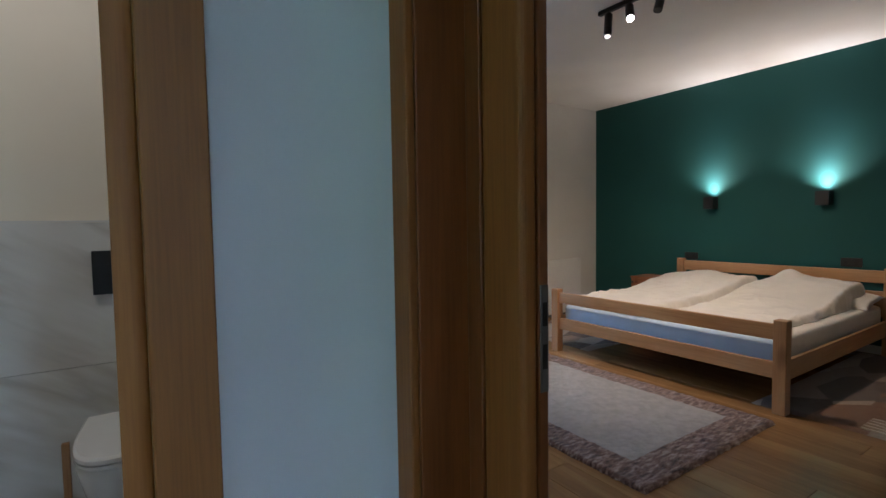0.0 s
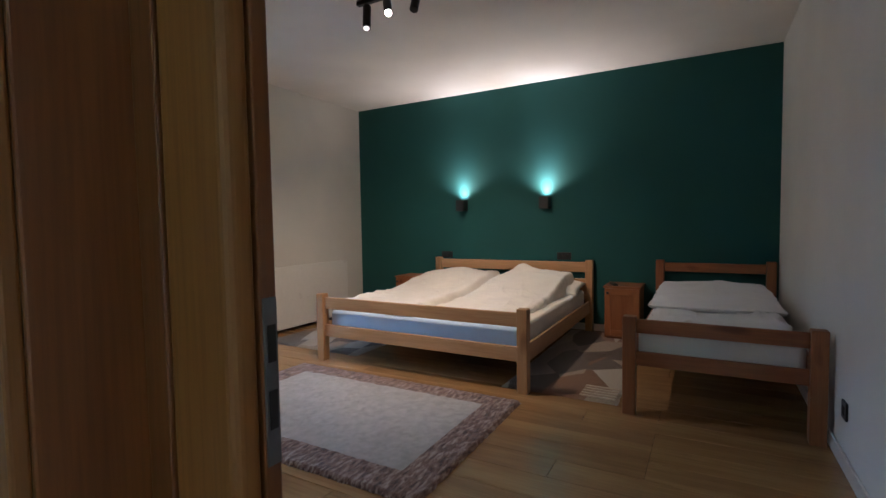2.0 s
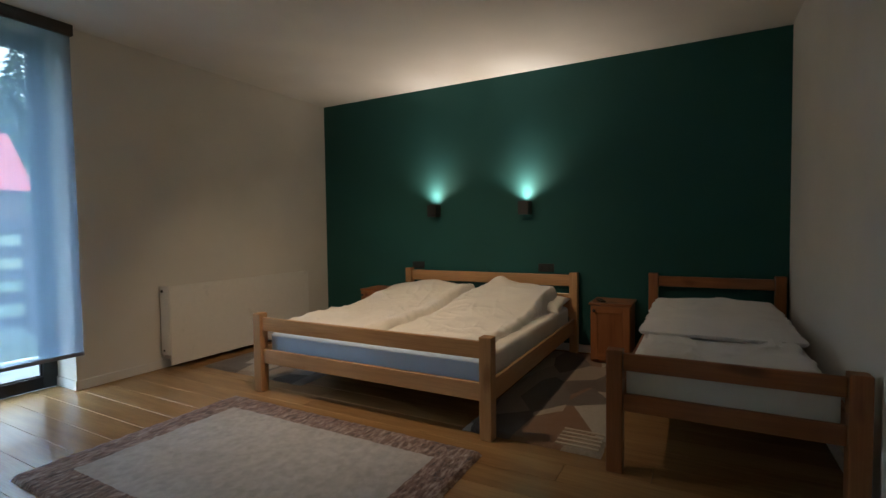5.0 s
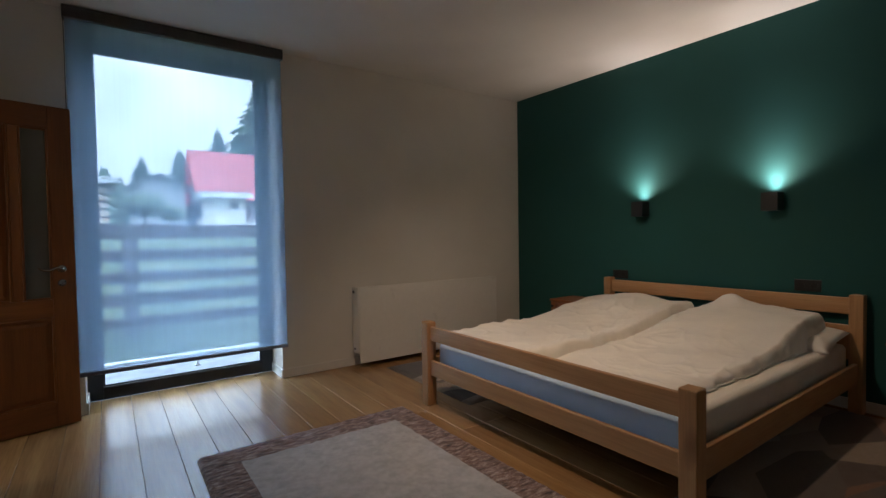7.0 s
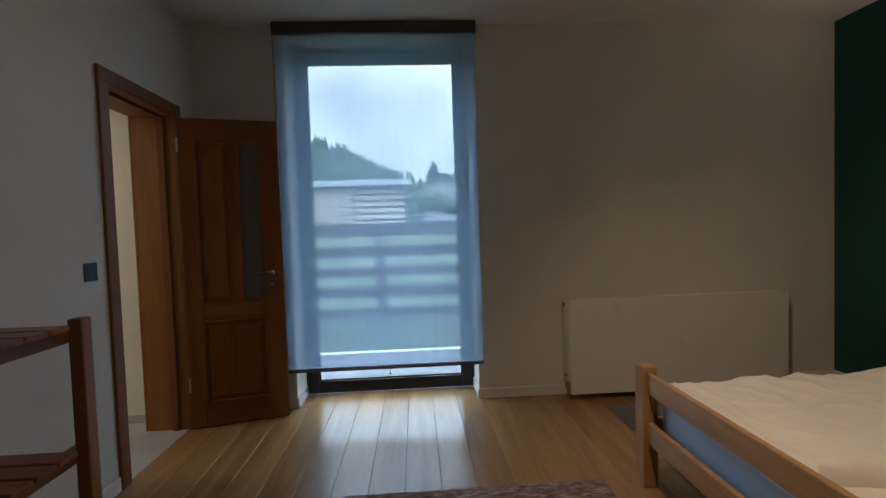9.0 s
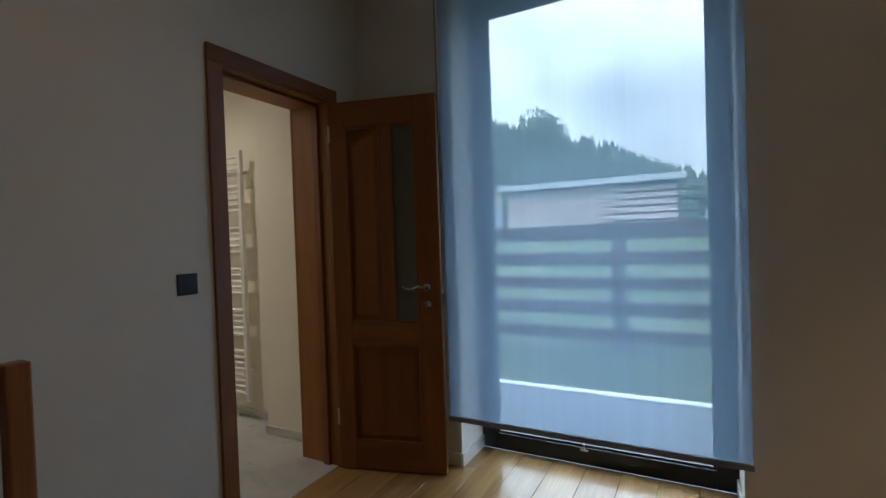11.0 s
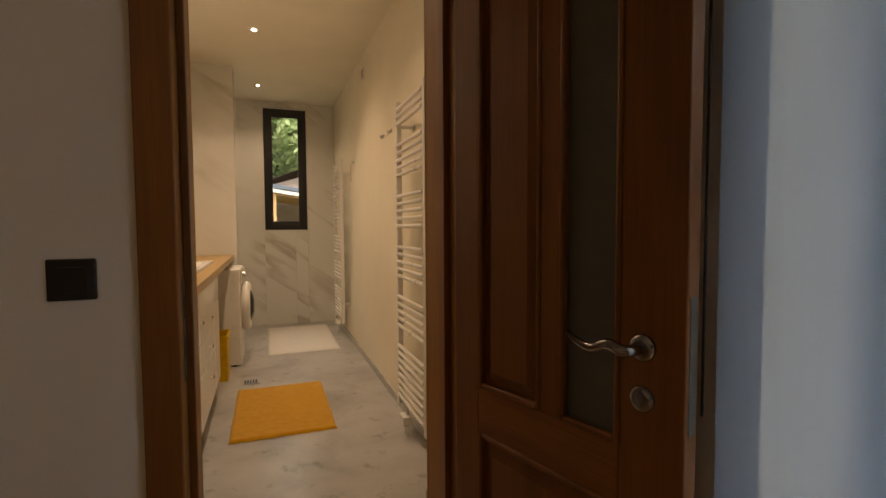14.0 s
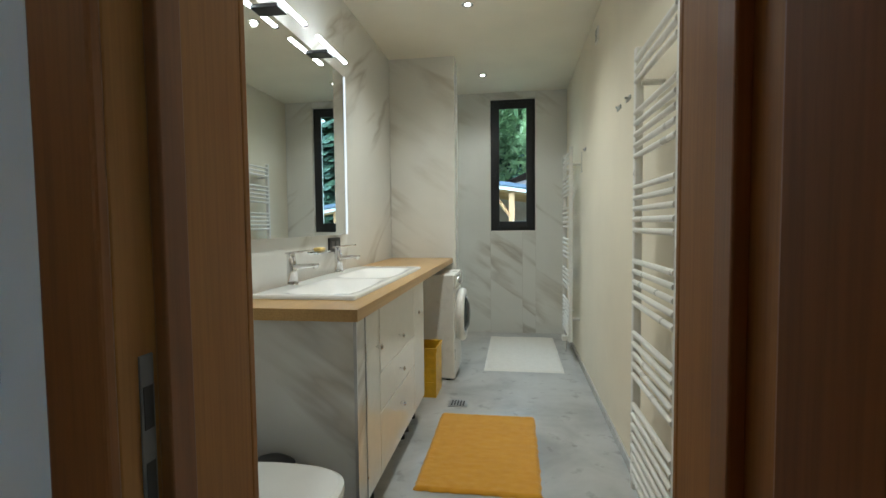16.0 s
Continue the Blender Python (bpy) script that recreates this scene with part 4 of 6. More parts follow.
# ---- radiator, lamps, sockets ----
rad = thing("panel_radiator", "long white panel radiator under bare wall", "radiator", (0, 0, 0))
part("front_panel", boxed(3.162, 4.80, 4.410, 4.424, 0.045, 0.735, bevel=0.005), ENAMEL, rad)
part("side_cover", boxed(3.155, 3.167, 4.424, 4.545, 0.13, 0.728, bevel=0.003), ENAMEL, rad)
part("side_cover", boxed(4.788, 4.80, 4.424, 4.545, 0.13, 0.728, bevel=0.003), ENAMEL, rad)
part("rear_panel", boxed(3.168, 4.787, 4.535, 4.547, 0.10, 0.71, bevel=0.004), ENAMEL, rad)
for k in range(28):
    gx = 3.175 + k * 0.0578
    part("grille_bar", boxed(gx, gx + 0.03, 4.425, 4.535, 0.716, 0.722), ENAMEL, rad)
part("bleed_valve", tubed((3.149, 4.51, 0.685), (3.155, 4.51, 0.685), 0.013), BLACK, rad)
part("end_plug", tubed((3.150, 4.50, 0.165), (3.155, 4.50, 0.165), 0.010), BLACK, rad)
for bx in (3.4, 4.5):
    part("bracket", boxed(bx, bx + 0.03, 4.547, YN, 0.15, 0.65), ENAMEL, rad)

for ly in LAMP_Y:
    lamp = thing("wall_lamp", "small black wall lamp shining upwards", "wall lamp", (XE, ly, 1.39), 0, "wall lamps over the double bed")
    part("wall_plate", boxed(-0.012, 0, -0.045, 0.045, -0.05, 0.05, bevel=0.003), BLACK_METAL, lamp)
    bm = bmesh.new()
    w0, w1, d0, d1 = -0.052, 0.052, -0.128, -0.014
    box(bm, d0, d1, w0, w1, -0.062, -0.052)
    box(bm, d0, d0 + 0.006, w0, w1, -0.052, 0.068)
    box(bm, d1 - 0.006, d1, w0, w1, -0.052, 0.068)
    box(bm, d0 + 0.006, d1 - 0.006, w0, w0 + 0.006, -0.052, 0.068)
    box(bm, d0 + 0.006, d1 - 0.006, w1 - 0.006, w1, -0.052, 0.068)
    part("housing", bm, BLACK_METAL, lamp, "black metal box housing open on top")
    part("lens", boxed(-0.118, -0.024, -0.042, 0.042, -0.008, 0.002), glow("lamp_lens_glow", (1.0, 0.86, 0.7), 6.0), lamp, "glowing lens")

for sy_, sz_, gangs in ((3.209, 0.794, 2), (1.739, 0.80, 2)):
    s = thing("wall_socket", "black double wall socket on the green wall", "socket", (XE, sy_, sz_), 0, "sockets over the headboard")
    part("plate", boxed(-0.010, 0, -0.078, 0.078, -0.04, 0.04, bevel=0.003), BLACK, s)
    for c in (-0.037, 0.037):
        o = part("outlet", lathe(bmesh.new(), [(0.021, 0), (0.021, 0.003), (0.018, 0.003), (0.018, 0.001)], 20), RUBBER, s)
        o.matrix_local = pose(-0.010, c, 0, 0, -90, 0)
s = thing("wall_socket", "black wall socket low on the white wall", "socket", (2.875, YS, 0.28))
part("plate", boxed(-0.042, 0.042, 0, 0.010, -0.042, 0.042, bevel=0.003), BLACK, s)
part("outlet", boxed(-0.02, 0.02, 0.010, 0.0115, -0.02, 0.02), RUBBER, s)
sw = thing("light_switch", "black square light switch beside the bathroom door", "light switch", (XW, 3.425, 1.118))
part("plate", boxed(0, 0.009, -0.043, 0.043, -0.043, 0.043, bevel=0.003), BLACK, sw)
part("rocker", boxed(0.009, 0.0115, -0.026, 0.026, -0.026, 0.026, bevel=0.001), BLACK, sw)

track = thing("track_light", "black ceiling track light with four spots", "track light", (0, 0, 0))
part("rail", boxed(2.765, 2.80, 1.55, 2.52, ZC - 0.032, ZC - 0.0005, bevel=0.003), BLACK_METAL, track)
SPOT_GLOW = glow("spot_glow", (1.0, 0.82, 0.55), 60.0)
SPOT_DIM = glow("spot_dim", (1.0, 0.85, 0.62), 0.8)
for hy, dx, dy, lit in ((2.44, -0.05, -0.03, 1), (2.27, -0.10, -0.08, 2), (2.03, -0.06, 0.0, 0), (1.80, -0.16, 0.02, 0)):
    joint = Vector((2.782, hy, ZC - 0.06))
    d = Vector((dx, dy, -0.16 if lit != 2 else -0.13)).normalized()
    tip = joint + d * (0.13, 0.17, 0.17)[lit]
    head = part("spot_head", tube(tubed(joint - d * 0.01, tip, 0.028, 20), (2.782, hy, ZC - 0.032), joint, 0.009), BLACK_METAL, track)
    part("bulb", tubed(tip - d * 0.002, tip + d * 0.0015, 0.021, 20), (BLACK, SPOT_DIM, SPOT_GLOW)[lit], head)

# ---- slatted stand and television ----
st = thing("luggage_stand", "reddish slatted wooden stand with two shelves", "shelf stand", (0.565, 1.798, 0))
SD, SL = 0.43, 0.96
for lx in (0.0, SD - 0.045):
    for ly in (0.0, SL - 0.07):
        part("leg", boxed(lx, lx + 0.045, ly + 0.01, ly + 0.06, 0, 1.014, bevel=0.005), REDPINE["z"], st)
for sz_ in (0.985, 0.585):
    for lx in (0.045, SD - 0.075):
        part("rail", boxed(lx, lx + 0.028, 0.0, SL, sz_ - 0.05, sz_, bevel=0.003), REDPINE["y"], st)
    yy = 0.075
    while yy + 0.07 < SL - 0.06:
        part("slat", boxed(0.0, SD, yy, yy + 0.075, sz_, sz_ + 0.018, bevel=0.004), REDPINE["x"], st)
        yy += 0.0875
tv = thing("television", "flat black television mounted on the wall", "television", (XW, 2.215, 1.535))
part("body", boxed(0.035, 0.070, -0.60, 0.60, -0.345, 0.345, bevel=0.006), BLACK, tv)
part("screen", boxed(0.070, 0.0715, -0.59, 0.59, -0.325, 0.335), plain("screen_glass", (0.008, 0.008, 0.009), 0.1), tv)
part("wall_bracket", boxed(0.0, 0.035, -0.15, 0.15, -0.12, 0.12), BLACK_METAL, tv)
part("power_cord", tubed((0.02, -0.1, -0.34), (0.006, 0.20, -0.95), 0.004, 8), RUBBER, tv)


# ---- bathroom ----
def marble_tiles(parent_name, label, axis, at, sign, a0, a1, z0, z1, tw, th, hole=None, start=0.0):
    """Large marble tiles as single slabs on a wall plane."""
    p = thing(parent_name, label, "wall tiles", (0, 0, 0), 0, "", "structure")
    a = a0 - start
    while a < a1 - 0.005:
        z = z0
        while z < z1 - 0.005:
            c0, c1, e0, e1 = max(a, a0), min(a + tw, a1), z, min(z + th, z1)
            rects = [(c0, c1, e0, e1)]
            if hole:
                rects = []
                for u0, u1 in ((c0, min(c1, hole[0])), (max(c0, hole[0]), min(c1, hole[1])), (max(c0, hole[1]), c1)):
                    if u1 - u0 < 0.004:
                        continue
                    if u0 >= hole[0] - 1e-6 and u1 <= hole[1] + 1e-6:
                        for v0, v1 in ((e0, min(e1, hole[2])), (max(e0, hole[3]), e1)):
                            if v1 - v0 > 0.004:
                                rects.append((u0, u1, v0, v1))
                    else:
                        rects.append((u0, u1, e0, e1))
            for u0, u1, v0, v1 in rects:
                f0, f1 = sorted((at, at - sign * 0.010))
                q = 0.0012
                b = boxed(f0, f1, u0 + q, u1 - q, v0 + q, v1 - q) if axis == "x" else boxed(u0 + q, u1 - q, f0, f1, v0 + q, v1 - q)
                part("tile", b, MARBLE, p)
            z += th
        a += tw
    return p


marble_tiles("tiles_far_wall", "cream marble tiles round the bathroom window", "x", BXF, 1, BYS + 0.002, BYN - 0.005, 0.002, ZC, 1.2, 2.8, (BW0, BW1, BWZ0, BWZ1))
marble_tiles("tiles_mirror_wall", "cream marble tiles behind the mirror", "y", BYS, 1, BXF + 0.002, XH - 0.01, 0.002, ZC, 1.2, 2.8)
structure("column_core", boxed(-3.42, -3.212, BYS + 0.001, 3.518, 0, ZC), GROUT, "boxed column core behind tiles", "column")
marble_tiles("tiles_column_side", "cream marble tiles on the column", "x", -3.20, 1, BYS + 0.002, 3.53, 0.002, ZC, 1.2, 2.8)
marble_tiles("tiles_column_front", "cream marble tiles on the column front", "y", 3.53, 1, -3.42, -3.202, 0.002, ZC, 1.2, 2.8)
marble_tiles("tiles_column_back", "cream marble tiles on the shower side", "x", -3.432, -1, BYS + 0.002, 3.53, 0.002, ZC, 1.2, 2.8)
marble_tiles("tiles_wc_wall", "cream marble tiles behind the toilet", "y", WCYN - 0.012, -1, -1.29, XH - 0.004, 0.002, 1.235, 1.2, 0.62, None, 0.55)
part("ledge", boxed(-1.29, XH - 0.004, WCYN - 0.014, WCYN, 1.235, 1.243), MARBLE, bpy.data.objects["tiles_wc_wall"])
for nm, y0, y1, z0, z1 in (("reveal", BW0 - 0.0, BW0 + 0.006, BWZ0, BWZ1), ("reveal", BW1 - 0.006, BW1, BWZ0, BWZ1), ("reveal", BW0 + 0.006, BW1 - 0.006, BWZ0, BWZ0 + 0.006), ("reveal", BW0 + 0.006, BW1 - 0.006, BWZ1 - 0.006, BWZ1)):
    part(nm, boxed(BXF - 0.20, BXF - 0.0125, y0, y1, z0, z1), MARBLE, bpy.data.objects["tiles_far_wall"])

bwin = thing("window_2", "narrow black framed bathroom window", "window", kind="structure")
q0, q1 = BXF - 0.10, BXF - 0.03
g0, g1, h0, h1 = BW0 + 0.006, BW1 - 0.006, BWZ0 + 0.006, BWZ1 - 0.006
for nm, y0, y1, z0, z1 in (("frame_side", g0, g0 + 0.07, h0, h1), ("frame_side", g1 - 0.07, g1, h0, h1), ("frame_bottom", g0 + 0.07, g1 - 0.07, h0, h0 + 0.075), ("frame_top", g0 + 0.07, g1 - 0.07, h1 - 0.075, h1)):
    part(nm, boxed(q0, q1, y0, y1, z0, z1, bevel=0.004), FRAME_BLACK, bwin)
for nm, y0, y1, z0, z1 in (("sash_side", g0 + 0.03, g0 + 0.098, h0 + 0.035, h1 - 0.035), ("sash_side", g1 - 0.098, g1 - 0.03, h0 + 0.035, h1 - 0.035), ("sash_bottom", g0 + 0.098, g1 - 0.098, h0 + 0.035, h0 + 0.105), ("sash_top", g0 + 0.098, g1 - 0.098, h1 - 0.105, h1 - 0.035)):
    part(nm, boxed(q1, q1 + 0.016, y0, y1, z0, z1, bevel=0.003), FRAME_BLACK, bwin)
bp = part("pane", boxed(q0 + 0.03, q0 + 0.036, g0 + 0.06, g1 - 0.06, h0 + 0.06, h1 - 0.06), PANE, bwin)
bp.visible_shadow = False
part("handle", tube(tubed((q1 + 0.016, g0 + 0.06, 1.85), (q1 + 0.05, g0 + 0.06, 1.85), 0.008), (q1 + 0.05, g0 + 0.06, 1.86), (q1 + 0.05, g0 + 0.06, 1.74), 0.008), BLACK, bwin)

# the fixture at -0.711 is added for its unseen lamp
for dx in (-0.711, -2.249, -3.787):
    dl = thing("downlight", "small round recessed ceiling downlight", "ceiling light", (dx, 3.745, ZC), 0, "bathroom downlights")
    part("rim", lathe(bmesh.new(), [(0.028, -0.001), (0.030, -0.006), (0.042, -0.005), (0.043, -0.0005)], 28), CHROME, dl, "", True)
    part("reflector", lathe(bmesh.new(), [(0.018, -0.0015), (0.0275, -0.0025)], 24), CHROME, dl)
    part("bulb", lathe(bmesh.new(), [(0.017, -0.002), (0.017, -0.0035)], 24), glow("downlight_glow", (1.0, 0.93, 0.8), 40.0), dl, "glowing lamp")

# vanity
end = thing("vanity_end_wall", "low marble-clad end panel of the vanity", "panel", (0, 0, 0))
part("slab", boxed(-0.735, -0.625, BYS + 0.002, 3.482, 0.002, 0.912, bevel=0.002), MARBLE, end)
part("edge_trim", boxed(-0.737, -0.730, 3.474, 3.486, 0.002, 0.912), STEEL, end, "thin metal corner trim")
part("edge_trim", boxed(-0.630, -0.623, 3.474, 3.486, 0.002, 0.912), STEEL, end, "thin metal corner trim")
bm = bmesh.new()
for a in ((-3.197, -2.09, BYS + 0.001, 3.503), (-0.82, -0.590, BYS + 0.001, 3.503), (-2.09, -0.82, BYS + 0.001, 3.02), (-2.09, -0.82, 3.40, 3.503)):
    box(bm, *a, 0.913, 0.957)
bmesh.ops.remove_doubles(bm, verts=bm.verts, dist=0.0001)
single("countertop", bm, COUNTER, "long solid oak vanity countertop", "countertop")


def knob_at(parent, x, y, z):
    k = part("knob", lathe(bmesh.new(), [(0.005, 0), (0.005, 0.012), (0.011, 0.018), (0.011, 0.026), (0.004, 0.029)], 16), CHROME, parent, "small chrome knob", True)
    k.matrix_local = pose(x, y, z, -90, 0, 0)


VX0, VX1, VF = -2.00, -0.742, 3.466
for k, (c0, c1) in enumerate(((VX0, -1.70), (-1.70, -0.985), (-0.985, VX1))):
    cab = thing("vanity_cabinet", "glossy cream vanity cabinet " + ("with drawers" if k == 1 else "with door") + " under the countertop", "cabinet", (0, 0, 0), 0, "vanity cabinets")
    part("carcass", boxed(c0 + 0.001, c1 - 0.001, BYS + 0.004, VF - 0.02, 0.14, 0.911), GLOSS_WHITE, cab)
    if k == 1:
        for z0, z1, zk in ((0.142, 0.424, 0.335), (0.427, 0.602, 0.518), (0.605, 0.905, 0.69)):
            d = part("drawer", boxed(c0 + 0.002, c1 - 0.002, VF - 0.019, VF, z0, z1, bevel=0.003), GLOSS_WHITE, cab)
            knob_at(d, (c0 + c1) / 2, VF, zk)
    else:
        d = part("door", boxed(c0 + 0.002, c1 - 0.002, VF - 0.019, VF, 0.142, 0.905, bevel=0.003), GLOSS_WHITE, cab)
        knob_at(d, c0 + 0.047 if k == 2 else c1 - 0.04, VF, 0.735)
    for lx in (c0 + 0.05, c1 - 0.05):
        part("leg", tubed((lx, VF - 0.07, 0.002), (lx, VF - 0.07, 0.14), 0.016), BLACK, cab, "black adjustable leg")

# double basin, one ceramic slab with two hollows
def basin_mesh():
    bm = bmesh.new()
    x0, x1, y0, y1, z = -2.12, -0.79, 2.970, 3.425, 0.976
    nx, ny = 90, 36
    g = {}
    for i in range(nx + 1):
        for j in range(ny + 1):
            px, py = x0 + (x1 - x0) * i / nx, y0 + (y1 - y0) * j / ny
            dep = 0.0
            for c in (-1.70, -1.10):
                u, v = abs(px - c) / 0.285, abs(py - 3.24) / 0.155
                s = max(u, v, (u ** 6 + v ** 6) ** (1 / 6))
                if s < 1:
                    dep = max(dep, 0.060 * min(1.0, (1 - s) * 2.2) ** 1.25)
            rim = 0.004 if min(i, nx - i, j, ny - j) == 0 else 0.0
            g[i, j] = bm.verts.new((px, py, z - dep - rim))
    for i in range(nx):
        for j in range(ny):
            bm.faces.new((g[i, j], g[i + 1, j], g[i + 1, j + 1], g[i, j + 1]))
    edge = [g[i, 0] for i in range(nx + 1)] + [g[nx, j] for j in range(1, ny + 1)] + [g[i, ny] for i in range(nx - 1, -1, -1)] + [g[0, j] for j in range(ny - 1, 0, -1)]
    low = [bm.verts.new((v.co.x, v.co.y, 0.958)) for v in edge]
    for k in range(len(edge)):
        bm.faces.new((edge[k], edge[(k + 1) % len(edge)], low[(k + 1) % len(edge)], low[k]))
    return bm


basin = thing("double_washbasin", "white ceramic double washbasin on the countertop", "washbasin", (0, 0, 0))
part("bowl", basin_mesh(), CERAMIC, basin, "", True)
for cx in (-1.70, -1.10):
    part("overflow", boxed(cx - 0.016, cx + 0.016, 3.090, 3.099, 0.950, 0.960), BLACK, basin)
    o = part("drain", lathe(bmesh.new(), [(0.022, 0), (0.022, 0.003), (0.012, 0.005)], 20), CHROME, basin, "", True)
    o.location = (cx, 3.24, 0.9165)
    tap = thing("tap", "chrome single-lever basin tap", "tap", (cx, 3.012, 0.9765), 0, "taps on the washbasin")
    bm = tubed((0, 0, 0), (0, 0, 0.006), 0.029, 24, 0.027)
    tube(bm, (0, 0, 0.006), (0, -0.006, 0.135), 0.024, 24, 0.021)
    part("body", bm, CHROME, tap, "", True)
    bm = boxed(-0.017, 0.017, 0.0, 0.130, 0.075, 0.100, bevel=0.006, seg=3)
    for v in bm.verts:
        v.co.z += 0.10 * v.co.y - (0.010 if v.co.y > 0.10 and v.co.z > 0.09 else 0.0)
    part("spout", bm, CHROME, tap)
    part("aerator", tubed((0, 0.112, 0.078), (0, 0.114, 0.090), 0.011, 16), CHROME, tap)
    bm = boxed(-0.018, 0.018, -0.030, 0.105, 0.146, 0.156, bevel=0.004, seg=3)
    tube(bm, (0, -0.006, 0.135), (0, -0.006, 0.148), 0.020, 24, 0.018)
    for v in bm.verts:
        v.co.z += 0.12 * max(0.0, v.co.y)
        v.co.x *= 1 - 2.5 * max(0.0, v.co.y)
    part("lever", bm, CHROME, tap)
soap = thing("soap_dish", "glass soap dish with a yellow bar of soap", "soap dish", (-1.43, 2.985, 1.105))
part("holder", tube(tubed((0, -0.045, 0), (0, 0.02, 0), 0.006), (-0.06, 0.03, 0.004), (0.06, 0.03, 0.004), 0.006), CHROME, soap)
part("dish", boxed(-0.065, 0.065, -0.02, 0.06, 0.006, 0.014, bevel=0.003), glass("dish_glass", (0.9, 0.95, 0.95), 0.1), soap)
part("soap", boxed(-0.038, 0.038, 0.0, 0.045, 0.014, 0.034, bevel=0.009, seg=3), plain("soap_bar", (0.75, 0.55, 0.18), 0.4), soap, "yellow bar of soap", True)
s = thing("wall_socket", "black double wall socket beside the mirror", "socket", (-1.80, BYS, 1.138))
part("plate", boxed(-0.09, 0.09, 0, 0.012, -0.044, 0.044, bevel=0.003), BLACK, s)
for c in (-0.036, 0.036):
    part("outlet", boxed(c - 0.022, c + 0.022, 0.012, 0.0135, -0.022, 0.022), DARK_STEEL, s)

MIRROR, mn, ml_, mb = shader("mirror_silver", 0.0, 1.0)
mb.inputs["Base Color"].default_value = (0.86, 0.88, 0.88, 1)
mir = thing("mirror_cabinet", "wide mirror with white lit side edge", "mirror", (0, 0, 0))
part("body", boxed(-1.985, -0.70, BYS, 2.966, 1.20, 2.21), ENAMEL, mir)
part("glass", boxed(-1.955, -0.70, 2.9665, 2.971, 1.20, 2.21), MIRROR, mir, "clear mirror glass")
part("side_edge", boxed(-1.970, -1.956, 2.9665, 2.976, 1.20, 2.21, bevel=0.002), glow("mirror_edge_glow", (1.0, 0.98, 0.93), 0.75), mir, "white lit edge strip")
LAMP_WHITE = glow("mirror_lamp_glow", (1.0, 0.95, 0.86), 18.0)
for lx in (-1.58, -1.02):
    ml = thing("mirror_lamp", "white lit bar lamp on black bracket over the mirror", "mirror lamp", (lx, BYS, 2.237), 0, "lamps over the mirror")
    part("bracket", boxed(-0.045, 0.045, 0.012, 0.0965, -0.026, -0.007, bevel=0.004), BLACK_METAL, ml)
    part("end_cap", boxed(-0.220, -0.2055, 0.096, 0.118, -0.009, 0.005, bevel=0.003), DARK_STEEL, ml)
    part("bar", boxed(-0.205, 0.205, 0.097, 0.117, -0.008, 0.004, bevel=0.003), LAMP_WHITE, ml, "glowing white diffuser bar")

# washing machine
wm = thing("washing_machine", "white front-loading washing machine under the countertop", "washing machine", (-2.935, 3.315, 0.002))
part("body", boxed(-0.235, 0.235, -0.27, 0.262, 0.015, 0.855, bevel=0.012, seg=3), ENAMEL, wm)
part("control_panel", boxed(-0.23, 0.23, 0.262, 0.277, 0.74, 0.85, bevel=0.005), GLOSS_WHITE, wm)
part("dial", tubed((0.05, 0.277, 0.795), (0.05, 0.299, 0.795), 0.028, 24), STEEL, wm, "round programme dial")
part("drawer_front", boxed(-0.22, -0.08, 0.277, 0.282, 0.755, 0.835, bevel=0.003), GLOSS_WHITE, wm)
ring = part("door", lathe(bmesh.new(), [(0.205, 0), (0.218, 0.022), (0.222, 0.045), (0.212, 0.066), (0.192, 0.074), (0.172, 0.066), (0.165, 0.045)], 48), ENAMEL, wm, "round porthole door", True)
ring.matrix_local = pose(0, 0.262, 0.50, -90, 0, 0)
part("door_glass", lathe(bmesh.new(), [(0.164, 0.046), (0.135, 0.078), (0.09, 0.098), (0.04, 0.104)], 40), plain("dark_glass", (0.03, 0.035, 0.04), 0.06), ring, "dark domed glass", True)
part("door_trim", lathe(bmesh.new(), [(0.158, 0.050), (0.162, 0.068), (0.170, 0.070), (0.173, 0.064)], 40), STEEL, ring, "", True)
for fx in (-0.19, 0.19):
    for fy in (-0.22, 0.2):
        part("foot", tubed((fx, fy, 0), (fx, fy, 0.016), 0.02), RUBBER, wm)

# yellow crate
cr = thing("plastic_crate", "yellow plastic crate standing on the floor", "crate", (-2.45, 3.36, 0.002))
bm = bmesh.new()
box(bm, -0.13, 0.13, -0.16, 0.13, 0, 0.008)
for a in ((-0.13, -0.124, -0.16, 0.13), (0.124, 0.13, -0.16, 0.13), (-0.124, 0.124, -0.16, -0.154), (-0.124, 0.124, 0.124, 0.13)):
    box(bm, *a, 0.008, 0.36)
part("shell", bm, YELLOW_PLASTIC, cr)
for a in ((-0.137, -0.130, -0.167, 0.137), (0.130, 0.137, -0.167, 0.137), (-0.13, 0.13, -0.167, -0.16), (-0.13, 0.13, 0.13, 0.137)):
    part("rim", boxed(*a, 0.335, 0.362), YELLOW_PLASTIC, cr)
for rz_ in (0.10, 0.20, 0.28):
    part("rib", boxed(0.130, 0.134, -0.15, 0.12, rz_, rz_ + 0.012), YELLOW_PLASTIC, cr)

dr = thing("floor_drain", "square steel floor drain grate", "floor drain", (-2.233, 3.66, 0.002))
part("grate_frame", boxed(-0.065, 0.065, -0.065, 0.065, 0, 0.004, bevel=0.001), STEEL, dr)
for k in range(5):
    part("slot", boxed(-0.048, 0.048, -0.047 + k * 0.02, -0.037 + k * 0.02, 0.004, 0.0046), BLACK, dr)

